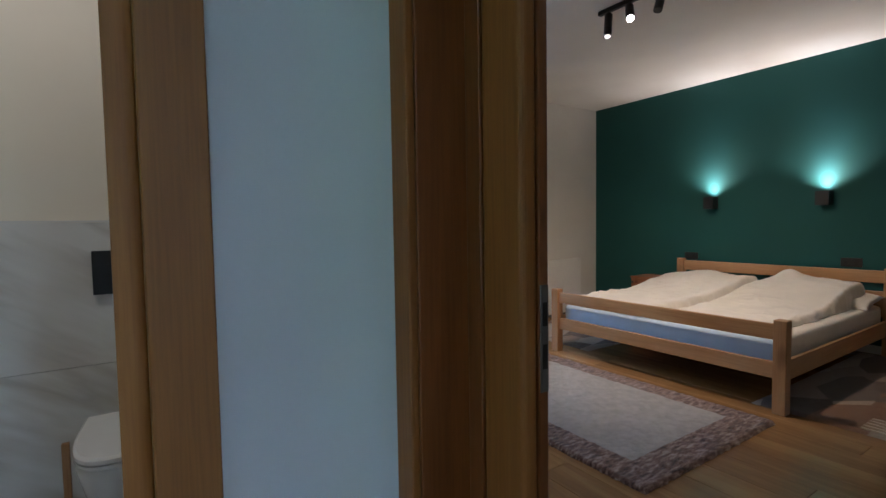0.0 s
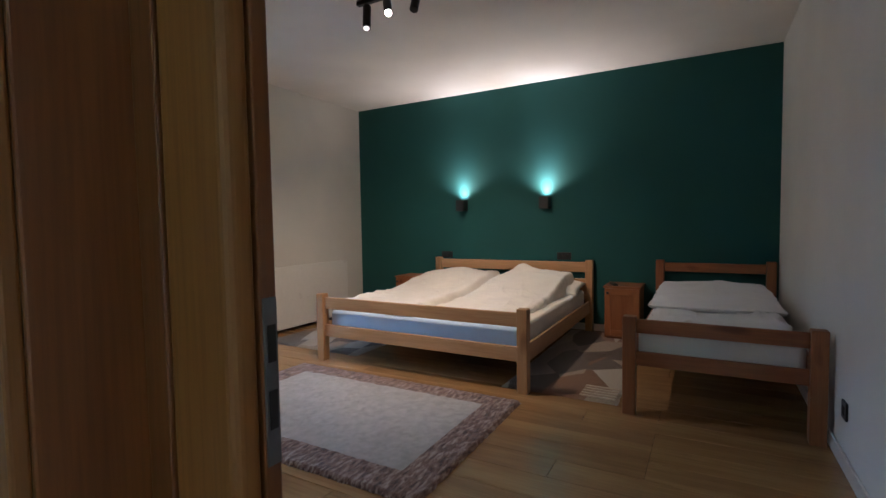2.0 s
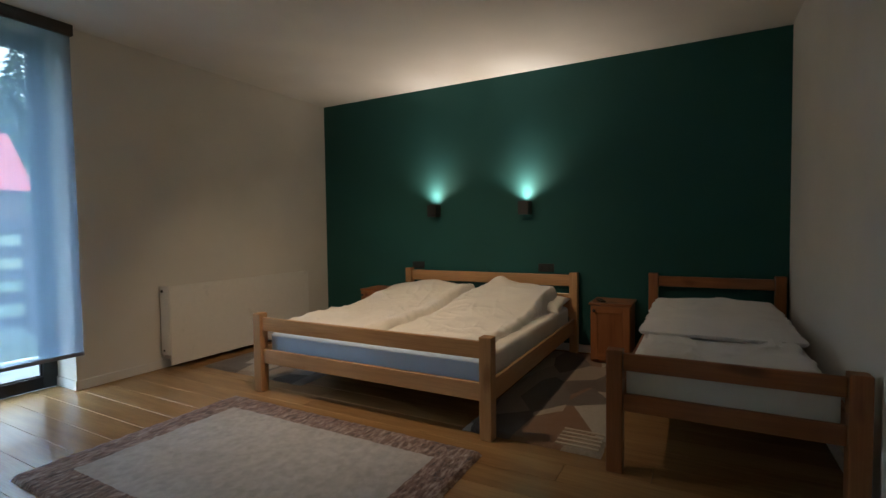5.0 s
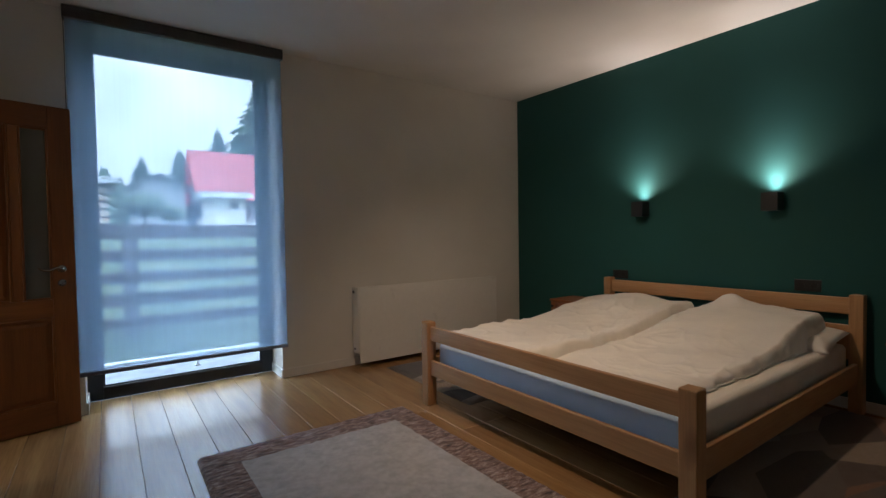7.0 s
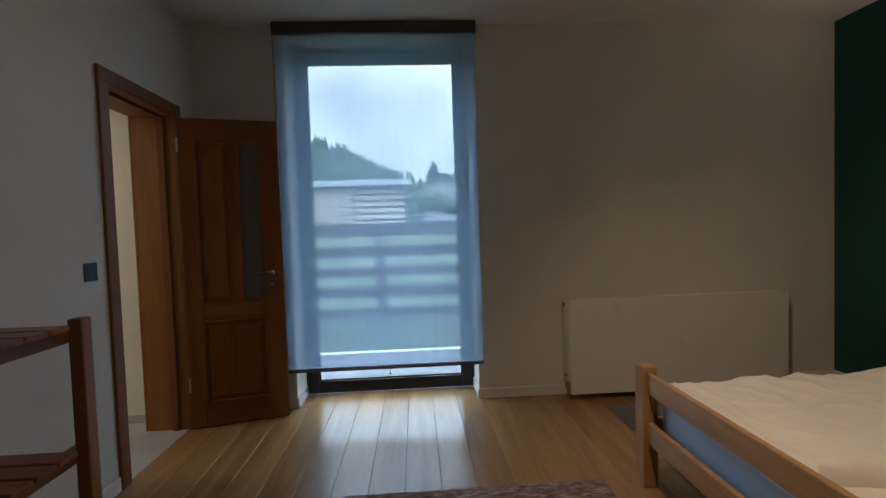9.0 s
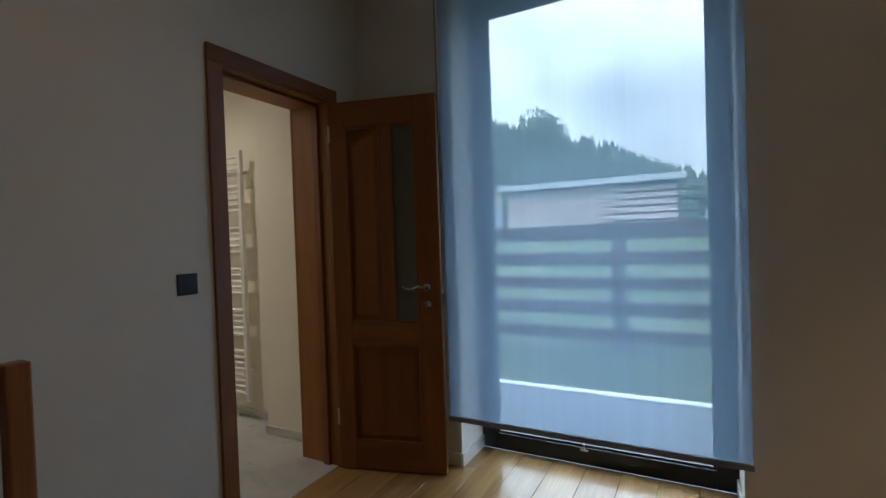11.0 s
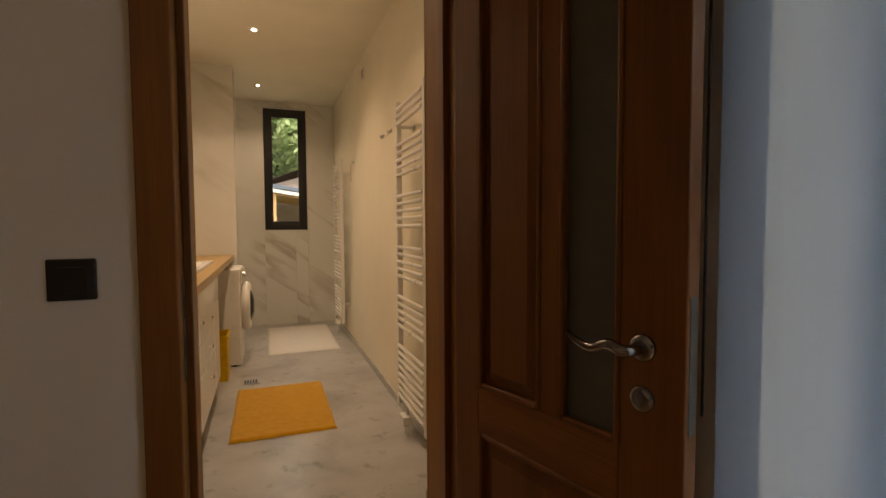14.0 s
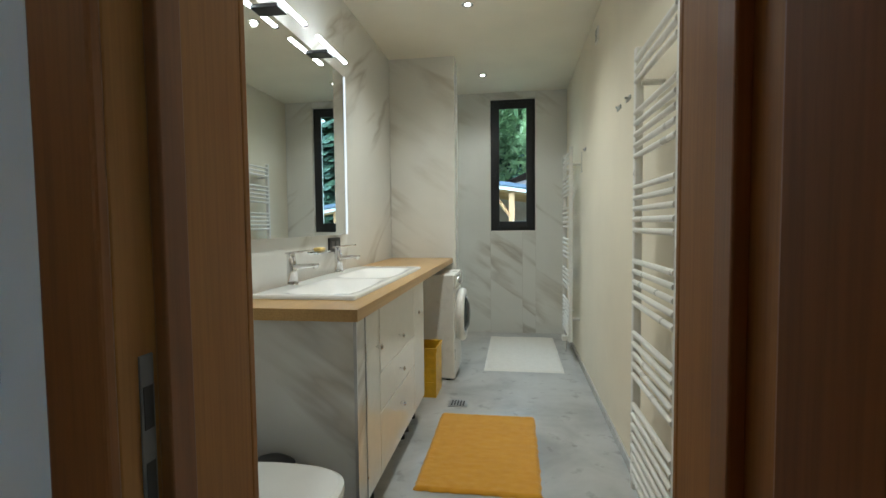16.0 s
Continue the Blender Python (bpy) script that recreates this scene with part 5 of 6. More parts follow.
MAT_YELLOW = pile_mat("mustard_pile", [(0.35, (0.57, 0.265, 0.009)), (0.65, (0.63, 0.31, 0.013))], 25)
MAT_WHITE = pile_mat("white_pile", [(0.35, (0.70, 0.67, 0.60)), (0.65, (0.76, 0.73, 0.66))], 25)
ym = single("bath_mat", shag(-2.03, -1.12, 3.575, 4.178, 0.016, 0.012, 0.003, None, 5.0), MAT_YELLOW, "mustard yellow tufted bath mat", "bath mat", "", True)
wmt = single("bath_mat", shag(-4.22, -2.995, 3.79, 4.465, 0.014, 0.016, 0.003, None, 6.0), MAT_WHITE, "white tufted bath mat", "bath mat", "", True)
for o in (ym, wmt):
    o.location.z = 0.002


def towel_radiator(x0, x1, z0, z1, groups, label):
    t = thing("towel_radiator", label, "towel radiator", (0, 0, 0), 0, "towel radiators on the bathroom wall")
    y = BYN - 0.09
    for x in (x0 + 0.018, x1 - 0.018):
        part("upright", boxed(x - 0.018, x + 0.018, y - 0.016, y + 0.016, z0, z1, bevel=0.006), ENAMEL, t)
    z = z0 + 0.06
    span = (z1 - 0.05 - z)
    pitch = span / (sum(groups) - 1 + 1.9 * (len(groups) - 1))
    for g in groups:
        for _ in range(g):
            part("bar", tubed((x0 + 0.03, y - 0.012, z), (x1 - 0.03, y - 0.012, z), 0.011, 10), ENAMEL, t)
            z += pitch
        z += pitch * 1.9
    for x in (x0 + 0.06, x1 - 0.06):
        for zz in (z0 + 0.2, z1 - 0.15):
            part("bracket", tubed((x, y, zz), (x, BYN - 0.004, zz), 0.012, 10), ENAMEL, t)
    v = part("valve", boxed(x0 + 0.10, x0 + 0.19, y - 0.035, y + 0.02, z0 - 0.075, z0 - 0.025, bevel=0.006), ENAMEL, t, "white valve block")
    for x in (x0 + 0.125, x0 + 0.165):
        part("pipe", tubed((x, y, 0.002), (x, y, z0 - 0.07), 0.008, 10), CHROME, v)
        part("pipe", tubed((x, y, z0 - 0.03), (x, y, z0 + 0.07), 0.010, 10), CHROME, v)
    return t


towel_radiator(-1.03, -0.48, 0.15, 1.95, (8, 5, 5, 5, 5, 3), "tall white towel radiator beside the door")
towel_radiator(-3.85, -3.30, 0.19, 1.93, (8, 5, 5, 5, 5, 3), "white towel radiator beside the shower")
for hx, hz in ((-1.77, 1.89), (-1.55, 1.885), (-1.33, 1.88), (-3.05, 1.86)):
    hk = thing("towel_hook", "small chrome towel hook", "hook", (hx, BYN - 0.004, hz), 0, "hooks on the bathroom wall")
    part("plate", boxed(-0.045, 0.045, -0.008, 0, -0.010, 0.010, bevel=0.002), STEEL, hk)
    part("peg", tubed((0, -0.008, 0), (0, -0.022, 0.005), 0.005), STEEL, hk)
hd = thing("wall_holder", "chrome holder hanging from a hook", "holder", (-3.05, BYN - 0.026, 1.84))
part("strap", boxed(-0.006, 0.006, -0.012, -0.004, -0.16, 0.0), CHROME, hd)
part("ring", tubed((-0.03, -0.008, -0.16), (0.03, -0.008, -0.16), 0.006), CHROME, hd)
vt = thing("air_vent", "small square white air vent high on the wall", "air vent", (-2.49, BYN - 0.004, 2.56))
part("plate", boxed(-0.05, 0.05, -0.010, 0, -0.05, 0.05, bevel=0.003), ENAMEL, vt)
for k in range(4):
    part("slat", boxed(-0.038, 0.038, -0.013, -0.010, -0.036 + k * 0.021, -0.026 + k * 0.021), GREY_SKIRT, vt)


def toilet(at, turn, label, big=1.0, rise=0.0):
    """Wall-hung bowl with closed lid; the wall lies at local y = 0, the front towards +y."""
    t = thing("toilet", label, "toilet", at, turn, "wall-hung toilets")
    def outline(s, back=0.0, n=28):
        pts = []
        for k in range(n + 1):
            a = math.pi * k / n
            pts.append((0.185 * s * math.copysign(abs(math.cos(a)) ** 0.55, math.cos(a)), 0.30 + 0.26 * s * math.sin(a) ** 0.6))
        return [(0.165 * s, back)] + pts + [(-0.165 * s, back)]
    def loft(levels):
        bm = bmesh.new()
        rings = [[bm.verts.new((x * big, y * big, z + rise)) for x, y in outline(s, bk)] for s, z, bk in levels]
        n = len(rings[0])
        for p, q in zip(rings, rings[1:]):
            for k in range(n):
                bm.faces.new((p[k], p[(k + 1) % n], q[(k + 1) % n], q[k]))
        bm.faces.new(rings[0][::-1])
        bm.faces.new(rings[-1])
        return bm
    part("bowl", loft([(0.55, 0.10, 0), (0.68, 0.16, 0), (0.86, 0.26, 0), (0.96, 0.34, 0), (0.98, 0.385, 0)]), CERAMIC, t, "", True)
    part("seat", loft([(0.985, 0.387, 0.10), (1.0, 0.392, 0.10), (1.0, 0.402, 0.10)]), CERAMIC, t)
    part("lid", loft([(0.99, 0.405, 0.08), (1.005, 0.410, 0.08), (1.0, 0.422, 0.08), (0.95, 0.430, 0.085)]), CERAMIC, t)
    for hx in (-0.08, 0.08):
        part("hinge", tubed((hx - 0.015, 0.07, 0.408 + rise), (hx + 0.015, 0.07, 0.408 + rise), 0.012), CHROME, t)
    return t


toilet((-0.17, WCYN - 0.024, 0), 180, "white wall-hung toilet with closed lid in toilet room")
toilet((-0.265, BYS, 0), 0, "white wall-hung toilet with closed lid beside vanity", 1.06, 0.03)
fp = thing("flush_plate", "black rectangular flush plate on marble tiles", "flush plate", (-0.17, WCYN - 0.022, 1.005))
part("plate", boxed(-0.123, 0.123, -0.010, 0, -0.080, 0.108, bevel=0.002), BLACK, fp)
part("button", boxed(-0.10, -0.01, -0.0115, -0.010, -0.05, 0.05), BLACK, fp)
part("button", boxed(0.0, 0.10, -0.0115, -0.010, -0.05, 0.05), BLACK, fp)
tb = thing("toilet_brush_stand", "slim light wooden stand beside the toilet", "stand", (-0.385, 2.42, 0))
part("post", boxed(-0.012, 0.012, -0.012, 0.012, 0.012, 0.41, bevel=0.003), PINE["z"], tb)
part("foot", boxed(-0.05, 0.05, -0.05, 0.05, 0, 0.012, bevel=0.003), PINE["x"], tb)
bn = thing("waste_bin", "small black round waste bin beside the vanity", "bin", (-0.525, 3.19, 0.002))
part("body", lathe(bmesh.new(), [(0.07, 0), (0.08, 0.01), (0.085, 0.385)], 30), BLACK, bn, "", True)
part("lid", lathe(bmesh.new(), [(0.088, 0.386), (0.088, 0.400), (0.06, 0.420), (0.02, 0.425)], 30), BLACK, bn, "", True)


# ---- outdoors ----
def ground_z(px, py):
    if py > 4.97:
        far = max(0.0, py - 10.0)
        z = -0.08 + 0.085 * far if far < 22 else 1.79 + 0.02 * (far - 22)
        rise = min(1.0, max(0.0, (py - 65.0) / 35.0))
        ridge = float(np.interp(px, (-120, -53, -39, -27, -14, -6.6, 1, 4, 12, 40), (40, 23.5, 18.0, 12.8, 9.5, 5.5, 1.5, 0.5, 2.5, 6)))
        return z + rise * rise * (3 - 2 * rise) * ridge
    west = max(0.0, -px - 10.0)
    return -0.08 + 0.06 * west + 0.3 * max(0.0, -px - 32.0)


def ground_mat():
    m, n, l, b = shader("grass_ground", 0.95)
    v = coords(n, l)
    f = noise_tex(n, l, v, 0.9, 8, 0.7)
    g = noise_tex(n, l, v, 14.0, 6, 0.7)
    c = ramp(n, l, f, [(0.32, (0.025, 0.052, 0.016)), (0.48, (0.060, 0.100, 0.030)), (0.60, (0.125, 0.145, 0.062)), (0.72, (0.22, 0.21, 0.125))])
    l.new(mixed(n, l, c, ramp(n, l, g, [(0.35, (0.35, 0.35, 0.35)), (0.65, (1, 1, 1))]), 0.9), b.inputs["Base Color"])
    bump(n, l, b, g, 0.8, 0.08)
    return m


bm = bmesh.new()
xs = [-400, -200, -120, -80, -60, -53, -45, -39, -32, -27, -20, -14, -10, -6.6, HXW - 0.3, XE + 0.25, 8, 12, 16, 24, 36, 60, 100, 200, 400]
ys = [-300, -100, -30, -1.6, YO, 6.2, 8, 10, 13, 17, 22, 27, 32, 40, 50, 60, 65, 72, 80, 88, 95, 102, 120, 150, 200, 400]
g = {(i, j): bm.verts.new((a, b, ground_z(a, b))) for i, a in enumerate(xs) for j, b in enumerate(ys)}
for i in range(len(xs) - 1):
    for j in range(len(ys) - 1):
        if XE + 0.25 >= xs[i + 1] and xs[i] >= HXW - 0.31 and ys[j] >= -1.61 and ys[j + 1] <= YO + 0.01:
            continue
        bm.faces.new((g[i, j], g[i + 1, j], g[i + 1, j + 1], g[i, j + 1]))
structure("ground", bm, ground_mat(), "grassy ground rising to a wooded hill", "ground")
PAVE = plain("concrete_paving", (0.115, 0.12, 0.13), 0.85, 0.0, 0.25, 6.0)
structure("pavement", boxed(-9, 12, YO + 0.002, 6.2, -0.14, -0.055), PAVE, "grey concrete path along the house", "pavement")
structure("kerb", boxed(-9, 12, 6.2, 6.30, -0.2, -0.035, bevel=0.006), plain("pale_kerb", (0.62, 0.63, 0.62), 0.8, 0, 0.1, 9), "pale concrete kerb between path and grass", "kerb")
structure("roof", boxed(BXF - 0.5, XE + 0.5, -2.0, YO + 0.35, ZC + 0.2, ZC + 0.5), plain("roof_slab", (0.3, 0.3, 0.3), 0.9), "flat roof slab of the house", "roof")

FENCE = wood("dark_fence_wood", (0.045, 0.028, 0.020), (0.085, 0.055, 0.040), "x", 0.7, 5.0, True, False)
fence = thing("garden_fence", "dark brown horizontal board garden fence", "fence", (0, 7.9, 0))
post_x = [1.58 + 1.94 * k for k in range(-4, 5)]
for k, fx in enumerate(post_x):
    part("post", boxed(fx - 0.085, fx + 0.085, -0.03, 0.06, -0.4, 1.39 if k % 2 == 0 else 1.47, bevel=0.006), FENCE, fence)
for z0, z1 in ((0.02, 0.17), (0.32, 0.485), (0.62, 0.765), (0.905, 1.06), (1.20, 1.39)):
    for a, b in zip(post_x, post_x[1:]):
        part("slat", boxed(a + 0.002, b - 0.002, 0.062, 0.087, z0, z1, bevel=0.003), FENCE, fence)

PALE_PLANK = wood("weathered_planks", (0.48, 0.41, 0.36), (0.68, 0.60, 0.53), "x", 0.85, 4.0, True, False)
TIN = plain("tin_roof", (0.42, 0.45, 0.47), 0.5, 0.0, 0.15, 3.0)
shed = thing("timber_shed", "long pale timber shed with a flat grey roof", "shed", (0, 30, ground_z(0, 30)))
# body coloured dark, standing in for the shade between the planks
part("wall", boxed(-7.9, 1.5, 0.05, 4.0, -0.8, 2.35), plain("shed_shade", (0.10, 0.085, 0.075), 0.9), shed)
for a, b, n, gap in ((-7.9, -4.6, 11, 0.03), (-4.55, -1.6, 10, 0.05), (-1.5, 1.5, 6, 0.13)):
    pitch = 2.33 / n
    for k in range(n):
        part("plank", boxed(a, b, -0.03 - 0.02 * (k % 2), 0.04, 0.03 + k * pitch, 0.03 + (k + 1) * pitch - gap, bevel=0.01), PALE_PLANK, shed)
part("roof", boxed(-8.3, 2.0, -0.5, 4.6, 2.42, 2.75, bevel=0.02), TIN, shed)


def house(name, label, x, y, w, d, wall_h, rise, wall_mat, roof_mat, along="x", windows=()):
    z = ground_z(x, y)
    h = thing(name, label, "house", (x, y, z))
    part("wall", boxed(-w / 2, w / 2, -d / 2, d / 2, -1.5, wall_h), wall_mat, h)
    bm = bmesh.new()
    o = 0.5
    if along == "x":
        ring = [((-w / 2 - o, -d / 2 - o, wall_h - 0.2), (w / 2 + o, -d / 2 - o, wall_h - 0.2)), ((-w / 2 - o, 0, wall_h + rise), (w / 2 + o, 0, wall_h + rise)), ((-w / 2 - o, d / 2 + o, wall_h - 0.2), (w / 2 + o, d / 2 + o, wall_h - 0.2))]
    else:
        ring = [((-w / 2 - o, -d / 2 - o, wall_h - 0.2), (-w / 2 - o, d / 2 + o, wall_h - 0.2)), ((0, -d / 2 - o, wall_h + rise), (0, d / 2 + o, wall_h + rise)), ((w / 2 + o, -d / 2 - o, wall_h - 0.2), (w / 2 + o, d / 2 + o, wall_h - 0.2))]
    vs = [(bm.verts.new(p), bm.verts.new(q)) for p, q in ring]
    for (a, b), (c, e) in zip(vs, vs[1:]):
        bm.faces.new((a, b, e, c))
    bmesh.ops.solidify(bm, geom=bm.faces[:], thickness=0.15)
    part("roof", bm, roof_mat, h)
    bm = bmesh.new()
    if along == "y":
        for sy in (-d / 2, d / 2):
            tri = [bm.verts.new(p) for p in ((-w / 2, sy, wall_h), (w / 2, sy, wall_h), (0, sy, wall_h + rise - 0.25))]
            bm.faces.new(tri)
        part("gable", bm, wall_mat, h)
    else:
        for sx in (-w / 2, w / 2):
            tri = [bm.verts.new(p) for p in ((sx, -d / 2, wall_h), (sx, d / 2, wall_h), (sx, 0, wall_h + rise - 0.25))]
            bm.faces.new(tri)
        part("gable", bm, wall_mat, h)
    for wx, wz, ww, wh in windows:
        part("window", boxed(wx - ww / 2, wx + ww / 2, -d / 2 - 0.06, -d / 2 + 0.02, wz, wz + wh), plain("far_window", (0.06, 0.07, 0.08), 0.2), h)
    return h


RED_ROOF = plain("red_tin_roof", (0.62, 0.13, 0.14), 0.5, 0.0, 0.08, 2.0)
ORANGE_ROOF = plain("orange_tile_roof", (0.66, 0.21, 0.12), 0.7, 0.0, 0.1, 3.0)
GREY_BOARD = plain("grey_board", (0.30, 0.33, 0.35), 0.8, 0.0, 0.1, 3.0)
WHITE_RENDER = plain("white_render", (0.70, 0.70, 0.68), 0.85, 0.0, 0.06, 3.0)
BROWN_BOARD = plain("brown_board", (0.12, 0.085, 0.07), 0.85, 0.0, 0.2, 2.0)
house("farmhouse", "house with a steep red metal roof", 11.4, 44, 8, 7, 2.3, 4.1, BROWN_BOARD, RED_ROOF, "x", ((-3, 0.3, 1, 1), (1, 0.3, 1, 1)))
house("hut", "small white hut with a pale roof", 7.1, 31, 2.0, 1.8, 2.0, 0.25, WHITE_RENDER, TIN, "x", ((0.4, 1.2, 0.4, 0.35),))
house("barn", "grey boarded barn with a low gable", 4.75, 45, 3.4, 6, 3.2, 0.9, GREY_BOARD, GREY_BOARD, "y")
house("cottage", "small white cottage with an orange roof", -16.3, 42, 3.2, 5, 3.2, 2.1, WHITE_RENDER, ORANGE_ROOF, "x", ((1.6, 1.3, 0.5, 0.7),))
house("old_barn", "brown barn with a tall steep roof", -22, 45, 5, 6, 4.2, 5.4, BROWN_BOARD, BROWN_BOARD, "y")
yard = thing("yard_wall", "long pale blue-grey yard wall", "wall", (-17, 33, ground_z(-17, 33)))
for k in range(4):
    part("panel", boxed(-6 + k * 3.4, -2.62 + k * 3.4, 0, 0.12, -0.8, 4.0 - 0.62 * k), GREY_BOARD, yard)
pick = thing("picket_fence", "white picket fence before the hut", "fence", (7.0, 29.2, ground_z(7, 29.2)))
for k in range(14):
    part("picket", boxed(-1.6 + k * 0.24, -1.48 + k * 0.24, 0, 0.03, -0.2, 0.75), WHITE_RENDER, pick)
part("rail", boxed(-1.6, 1.7, 0.03, 0.06, 0.4, 0.48), WHITE_RENDER, pick)


def leaf_mat(name, dark, light, thin=0.0):
    m, n, l, b = shader(name, 0.8)
    geo = n.new("ShaderNodeNewGeometry")
    col = ramp(n, l, geo.outputs["Random Per Island"], [(0.0, dark), (1.0, light)])
    l.new(col, b.inputs["Base Color"])
    if thin:
        tl, mx = n.new("ShaderNodeBsdfTranslucent"), n.new("ShaderNodeMixShader")
        mx.inputs["Fac"].default_value = thin
        l.new(col, tl.inputs["Color"])
        l.new(b.outputs[0], mx.inputs[1])
        l.new(tl.outputs[0], mx.inputs[2])
        l.new(mx.outputs[0], n["Material Output"].inputs["Surface"])
    return m


SPRUCE = leaf_mat("spruce_needles", (0.025, 0.055, 0.035), (0.07, 0.12, 0.06))
BROAD = leaf_mat("broad_leaves", (0.24, 0.34, 0.17), (0.46, 0.57, 0.31), 0.5)
BUSH = leaf_mat("bush_leaves", (0.07, 0.12, 0.055), (0.17, 0.24, 0.11))
BARK = plain("bark", (0.09, 0.06, 0.045), 0.95, 0.0, 0.3, 8.0)
tree_rng = random.Random(5)


def spruce_crown(h, r, layers, per):
    """Whorls of drooping branches, each a spray of needle-covered twigs."""
    bm = bmesh.new()
    for k in range(layers):
        f = k / (layers - 1)
        z = h * (0.10 + 0.88 * f)
        rad = r * (1 - f) ** 0.8 + 0.10
        n = max(6, int(per * (1 - f * 0.55)))
        for q in range(n):
            a = 2 * math.pi * (q + tree_rng.random()) / n
            rr = rad * tree_rng.uniform(0.6, 1.12)
            c, s = math.cos(a), math.sin(a)
            dz = -0.34 * rr * tree_rng.uniform(0.6, 1.4)
            w = 0.14 * rr + 0.10
            root, tip = Vector((0.02 * c, 0.02 * s, z)), Vector((rr * c, rr * s, z + dz))
            side, mid = Vector((-s, c, 0)), root.lerp(tip, 0.55)
            v = [bm.verts.new(t) for t in (root, mid + side * w + Vector((0, 0, -0.10 * rr)), tip, mid - side * w + Vector((0, 0, -0.10 * rr)), mid + Vector((0, 0, 0.06 * rr)))]
            bm.faces.new((v[0], v[1], v[4]))
            bm.faces.new((v[1], v[2], v[4]))
            bm.faces.new((v[2], v[3], v[4]))
            bm.faces.new((v[3], v[0], v[4]))
            for t in (0.35, 0.6, 0.85):
                m = root.lerp(tip, t)
                for sg in (-1, 1):
                    e = m + side * (sg * (0.30 * rr * (1.1 - t) + 0.12)) + Vector((c, s, -0.6)) * (0.14 * rr + 0.05)
                    b0 = bm.verts.new(m)
                    b1 = bm.verts.new(e)
                    b2 = bm.verts.new(m + Vector((c, s, 0)) * (0.16 * rr + 0.05) - Vector((0, 0, 0.12 * rr + 0.06)))
                    bm.faces.new((b0, b1, b2))
    return bm


def spruce(x, y, h, r, layers=34, per=20):
    t = thing("spruce_tree", "dark green spruce tree", "tree", (x, y, ground_z(x, y)), 0, "spruces behind the houses")
    part("trunk", tubed((0, 0, -0.3), (0, 0, h * 0.95), h * 0.018, 8, 0.02), BARK, t)
    part("crown", spruce_crown(h, r, layers, per), SPRUCE, t)


for sx, sy, sh, sr in ((4.75, 62, 8.0, 3.0), (8.95, 66, 9.8, 3.5), (12.15, 60, 11.8, 3.5), (14.3, 50, 15.0, 6.2), (19.5, 52, 16, 4.9), (6.6, 66, 5.0, 2.2)):
    spruce(sx, sy, sh, sr)


def broad_tree(x, y, h, r, n, name="garden_tree", label="green leafy tree on the slope", z=None, size=0.35, leaf=BUSH):
    t = thing(name, label, "tree", (x, y, ground_z(x, y) if z is None else z), 0, "leafy trees")
    bm = tubed((0, 0, -0.3), (0, 0, h * 0.5), h * 0.03, 8, h * 0.015)
    for k in range(7):
        a = k * 2.4
        tube(bm, (0, 0, h * (0.3 + 0.04 * k)), (r * 0.6 * math.cos(a), r * 0.6 * math.sin(a), h * (0.55 + 0.05 * k)), h * 0.012, 6, 0.02)
    part("trunk", bm, BARK, t)
    vs, fs = [], []
    for k in range(n):
        while True:
            u, v, w = (tree_rng.uniform(-1, 1) for _ in range(3))
            d = math.sqrt(u * u + v * v + w * w)
            if 0.35 < d < 1:
                break
        lump = 0.8 + 0.35 * noise.noise((u * 2.2 + x, v * 2.2 + y, w * 2.2))
        c = Vector((u * r * lump, v * r * lump, h * 0.62 + w * h * 0.38 * lump))
        e1 = Vector((tree_rng.uniform(-1, 1), tree_rng.uniform(-1, 1), tree_rng.uniform(-1, 1))).normalized()
        e2 = e1.orthogonal().normalized()
        s = size * tree_rng.uniform(0.6, 1.3)
        i = len(vs)
        vs += [c - e1 * s, c - e2 * s * 0.5, c + e1 * s, c + e2 * s * 0.5]
        fs.append((i, i + 1, i + 2, i + 3))
    me = bpy.data.meshes.new("crown")
    me.from_pydata(vs, [], fs)
    me.materials.append(leaf)
    ob = new("crown", me)
    ob.parent = t


broad_tree(-23.6, 92, 15, 6.0, 3500, size=0.4, z=11.0)
broad_tree(3.2, 33, 2.2, 1.3, 1900, "bush", "green bush beside the timber shed", size=0.11)
broad_tree(4.6, 33.5, 1.5, 0.8, 1000, "bush", "green bush before the barn", size=0.11)
broad_tree(-9.6, 34, 3.0, 1.0, 1400, "bush", "green bush beside the yard wall", size=0.11)


def forest(name, label, pick_places, hmin, hmax):
    vs, fs = [], []
    for x, y in pick_places:
        z, h = ground_z(x, y) - 0.5, tree_rng.uniform(hmin, hmax)
        r = h * tree_rng.uniform(0.16, 0.24)
        for k in range(5):
            f = k / 5
            n, rr, zb, zt = 7, r * (1 - f * 0.85), z + h * (0.08 + f * 0.8), z + h * min(1.0, 0.45 + f * 0.62)
            i = len(vs)
            vs.append((x, y, zt))
            for q in range(n):
                a = 2 * math.pi * q / n + k
                jit = tree_rng.uniform(0.65, 1.2)
                vs.append((x + rr * jit * math.cos(a), y + rr * jit * math.sin(a), zb + tree_rng.uniform(-0.4, 0.4)))
            fs += [(i, i + 1 + q, i + 1 + (q + 1) % n) for q in range(n)]
    me = bpy.data.meshes.new(name)
    me.from_pydata(vs, [], fs)
    me.materials.append(SPRUCE)
    tagged(new(name, me), label, "forest", "", "stuff")


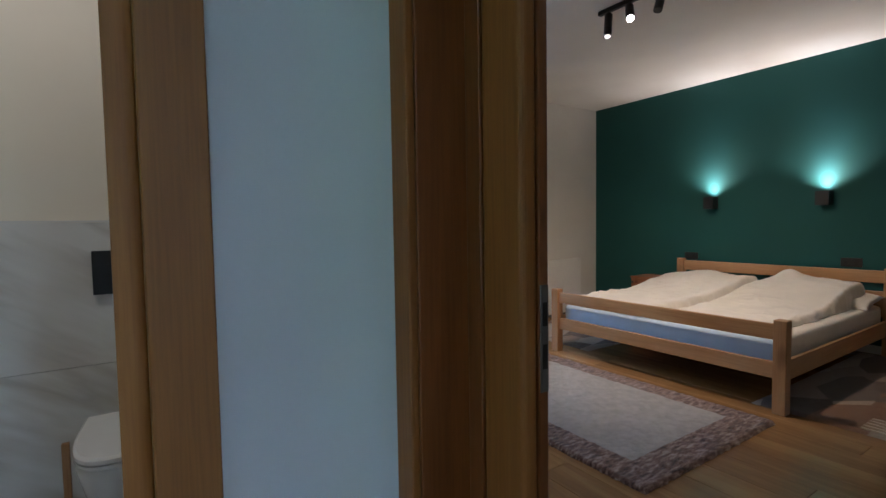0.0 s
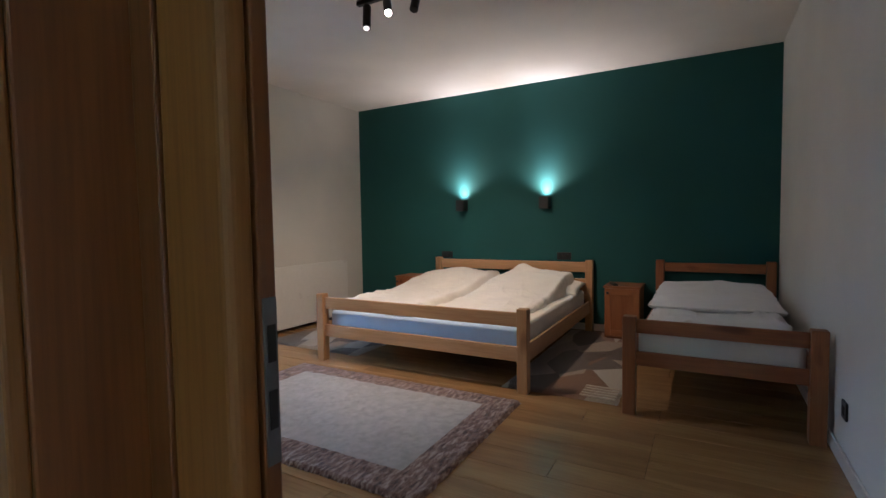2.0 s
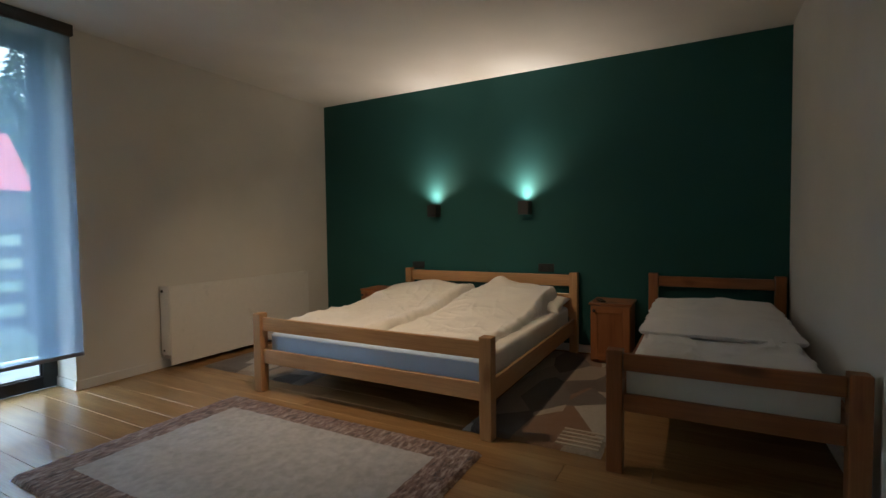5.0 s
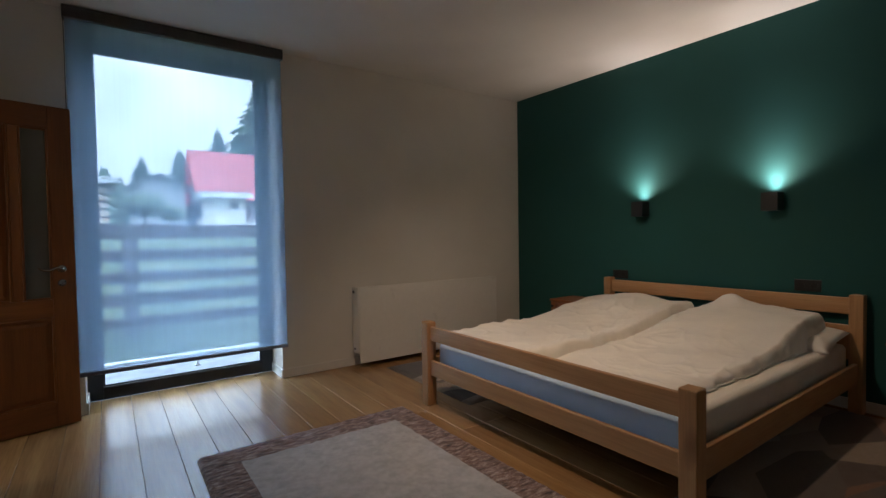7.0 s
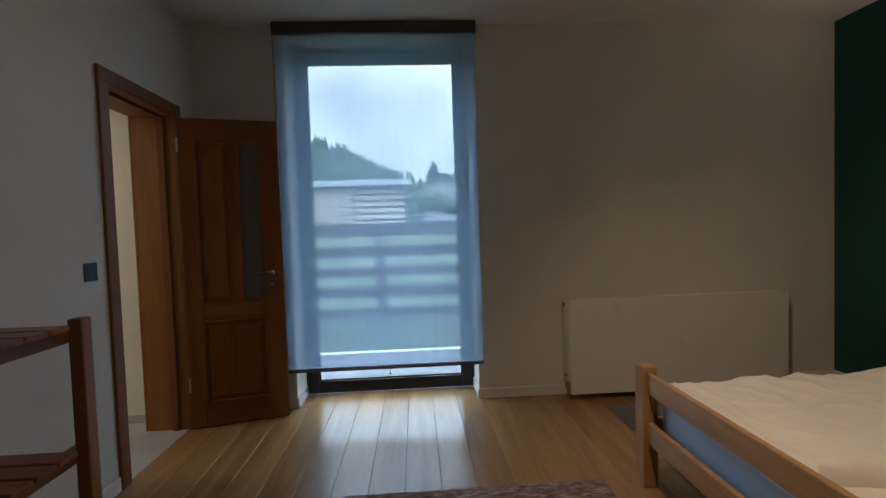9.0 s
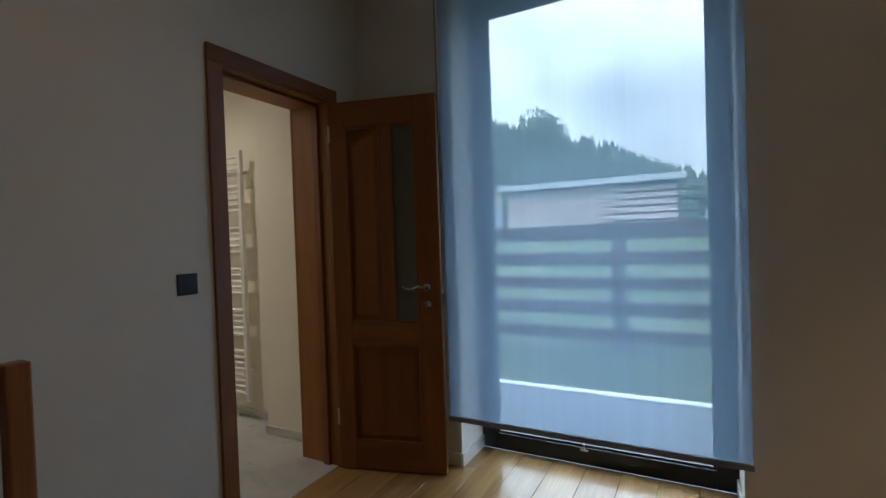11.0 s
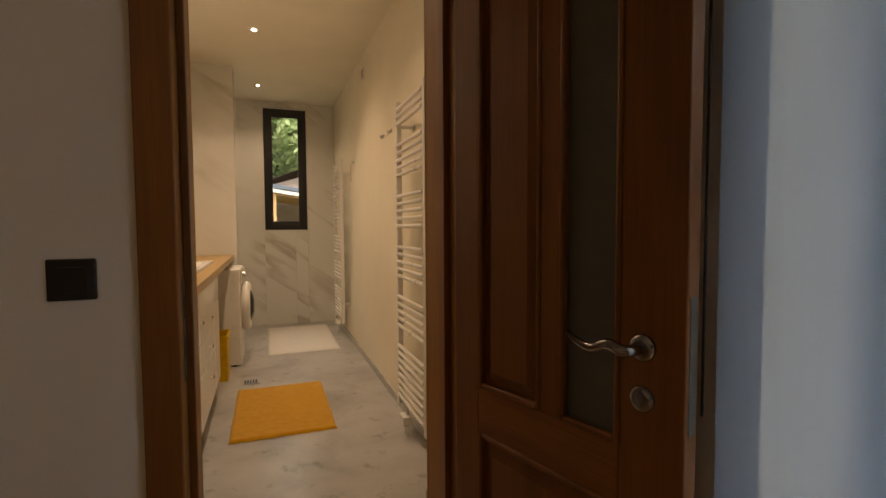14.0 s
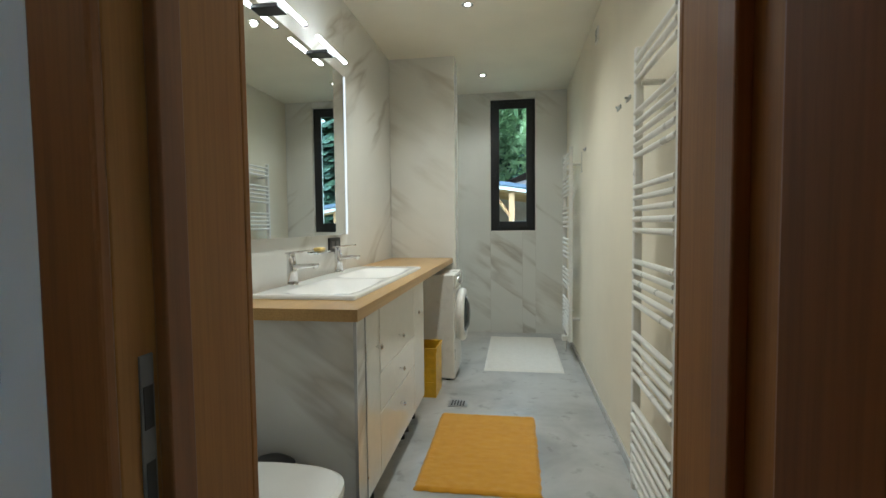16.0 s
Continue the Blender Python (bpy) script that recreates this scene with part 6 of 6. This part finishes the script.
places = []
for _ in range(2600):
    fy = tree_rng.uniform(76, 106)
    places.append((tree_rng.uniform(-110, 3 + 0.1 * (fy - 88)), fy))
forest("hill_forest", "dark spruce forest covering the hillside", places, 5.8, 9.2)
forest("west_forest", "spruce forest on the slope behind the canopy", [(tree_rng.uniform(-75, -38), tree_rng.uniform(-8, 26)) for _ in range(260)], 8, 13)
for sx, sy, sh, sr in ((-30, 3.0, 15, 3.6), (-33, 8.5, 16, 3.8), (-29, 13.0, 14, 3.4), (-34, -3.0, 16, 3.8)):
    spruce(sx, sy, sh, sr)
for tx, ty, th_ in ((-23, 6.6, 10.5), (-24.5, 3.0, 12), (-27, 9.5, 12), (-22, 0.5, 9)):
    broad_tree(tx, ty, th_, 3.0, 9000, z=ground_z(tx, ty) - 0.5, size=0.21, leaf=BROAD)

LARCH = {a: wood("larch_" + a, (0.52, 0.27, 0.12), (0.68, 0.40, 0.20), a, 0.6, 5.0, True, False) for a in "xyz"}
canopy = thing("wooden_canopy", "light timber canopy with a dark roof edge", "canopy", (-12.6, 3.98, ground_z(-12.6, 3.98)))
for cx in (0.45, -1.6, -3.6):
    for cy in (-3.0, -1.5, 0.0, 1.5, 3.0):
        part("post", boxed(cx - 0.08, cx + 0.08, cy - 0.08, cy + 0.08, -0.2, 2.02 - 0.16 * cy, bevel=0.01), LARCH["z"], canopy)
        part("brace", tubed((cx, cy - 0.08, 1.45 - 0.16 * cy), (cx, cy - 0.55, 2.02 - 0.16 * cy + 0.07), 0.045, 6), LARCH["y"], canopy)
def sloped(name, x0, x1, z0, z1, mat, label=""):
    b = boxed(x0, x1, -3.6, 3.6, z0, z1)
    for v in b.verts:
        v.co.z -= 0.16 * v.co.y
    part(name, b, mat, canopy, label)
for cx in (0.45, -1.6, -3.6):
    sloped("beam", cx - 0.07, cx + 0.07, 2.022, 2.15, LARCH["y"])
for k in range(16):
    sloped("soffit_board", -4.2 + k * 0.30, -3.905 + k * 0.30, 2.152, 2.175, LARCH["y"])
sloped("roof", -4.25, 0.62, 2.177, 2.26, plain("canopy_roof", (0.07, 0.085, 0.11), 0.6))
sloped("roof_edge", 0.622, 0.65, 2.20, 2.30, plain("canopy_edge", (0.11, 0.14, 0.19), 0.5), "dark blue-grey roof edge")
sloped("fascia", 0.605, 0.620, 2.08, 2.176, WHITE_RENDER, "white fascia board")
house("rendered_house", "pale pink rendered house beyond the canopy", -19.5, 5.0, 5, 6, 2.2, 1.2, plain("pink_render", (0.50, 0.38, 0.32), 0.85, 0.0, 0.08, 3.0), BROWN_BOARD, "x")


# ---- oak boards: bedroom, entry threshold, window recess ----
floor_ob = bpy.data.objects["floor"]
plank_rng = random.Random(11)
plank_meshes = {}


def plank(x0, x1, y0, y1):
    key = (round(x1 - x0, 3), round(y1 - y0, 3))
    if key not in plank_meshes:
        b = boxed(0.0008, key[0] - 0.0008, 0.0008, key[1] - 0.0008, -0.014, 0.0)
        top = [e for e in b.edges if all(abs(v.co.z) < 1e-6 for v in e.verts)]
        bmesh.ops.bevel(b, geom=top, offset=0.0014, segments=1, affect="EDGES")
        me = bpy.data.meshes.new("plank")
        b.to_mesh(me)
        b.free()
        me.materials.append(OAK_FLOOR)
        plank_meshes[key] = me
    ob = new("plank", plank_meshes[key])
    ob.location = (x0, y0, 0)
    ob.parent = floor_ob


PW = 0.18
px = XW
while px < XE - 0.01:
    x1 = min(px + PW, XE)
    inside = px >= WX0 - 0.001 and x1 <= WX1 + 0.001
    ends = [YS, plank_rng.choice((0.6, 1.0, 1.4, 1.8)), plank_rng.choice((2.4, 2.8, 3.2)), 4.86 if inside else YN]
    for a, b in zip(ends, ends[1:]):
        plank(px, x1, a, b)
    px = x1
first = XW + PW * math.ceil((WX0 - XW) / PW)
last = XW + PW * math.floor((WX1 - XW) / PW)
for x0, x1 in ((WX0, first), (last, WX1)):
    if x1 - x0 > 0.01:
        plank(x0, x1, YN, 4.86)
px = HXW
while px < XW - 0.01:
    x1 = min(px + PW, XW)
    plank(px, x1, -0.41, 0.5 if x1 <= XH + 0.001 else ED1)
    if x1 <= XH + 0.001:
        plank(px, x1, 0.5, HYN)
    px = x1
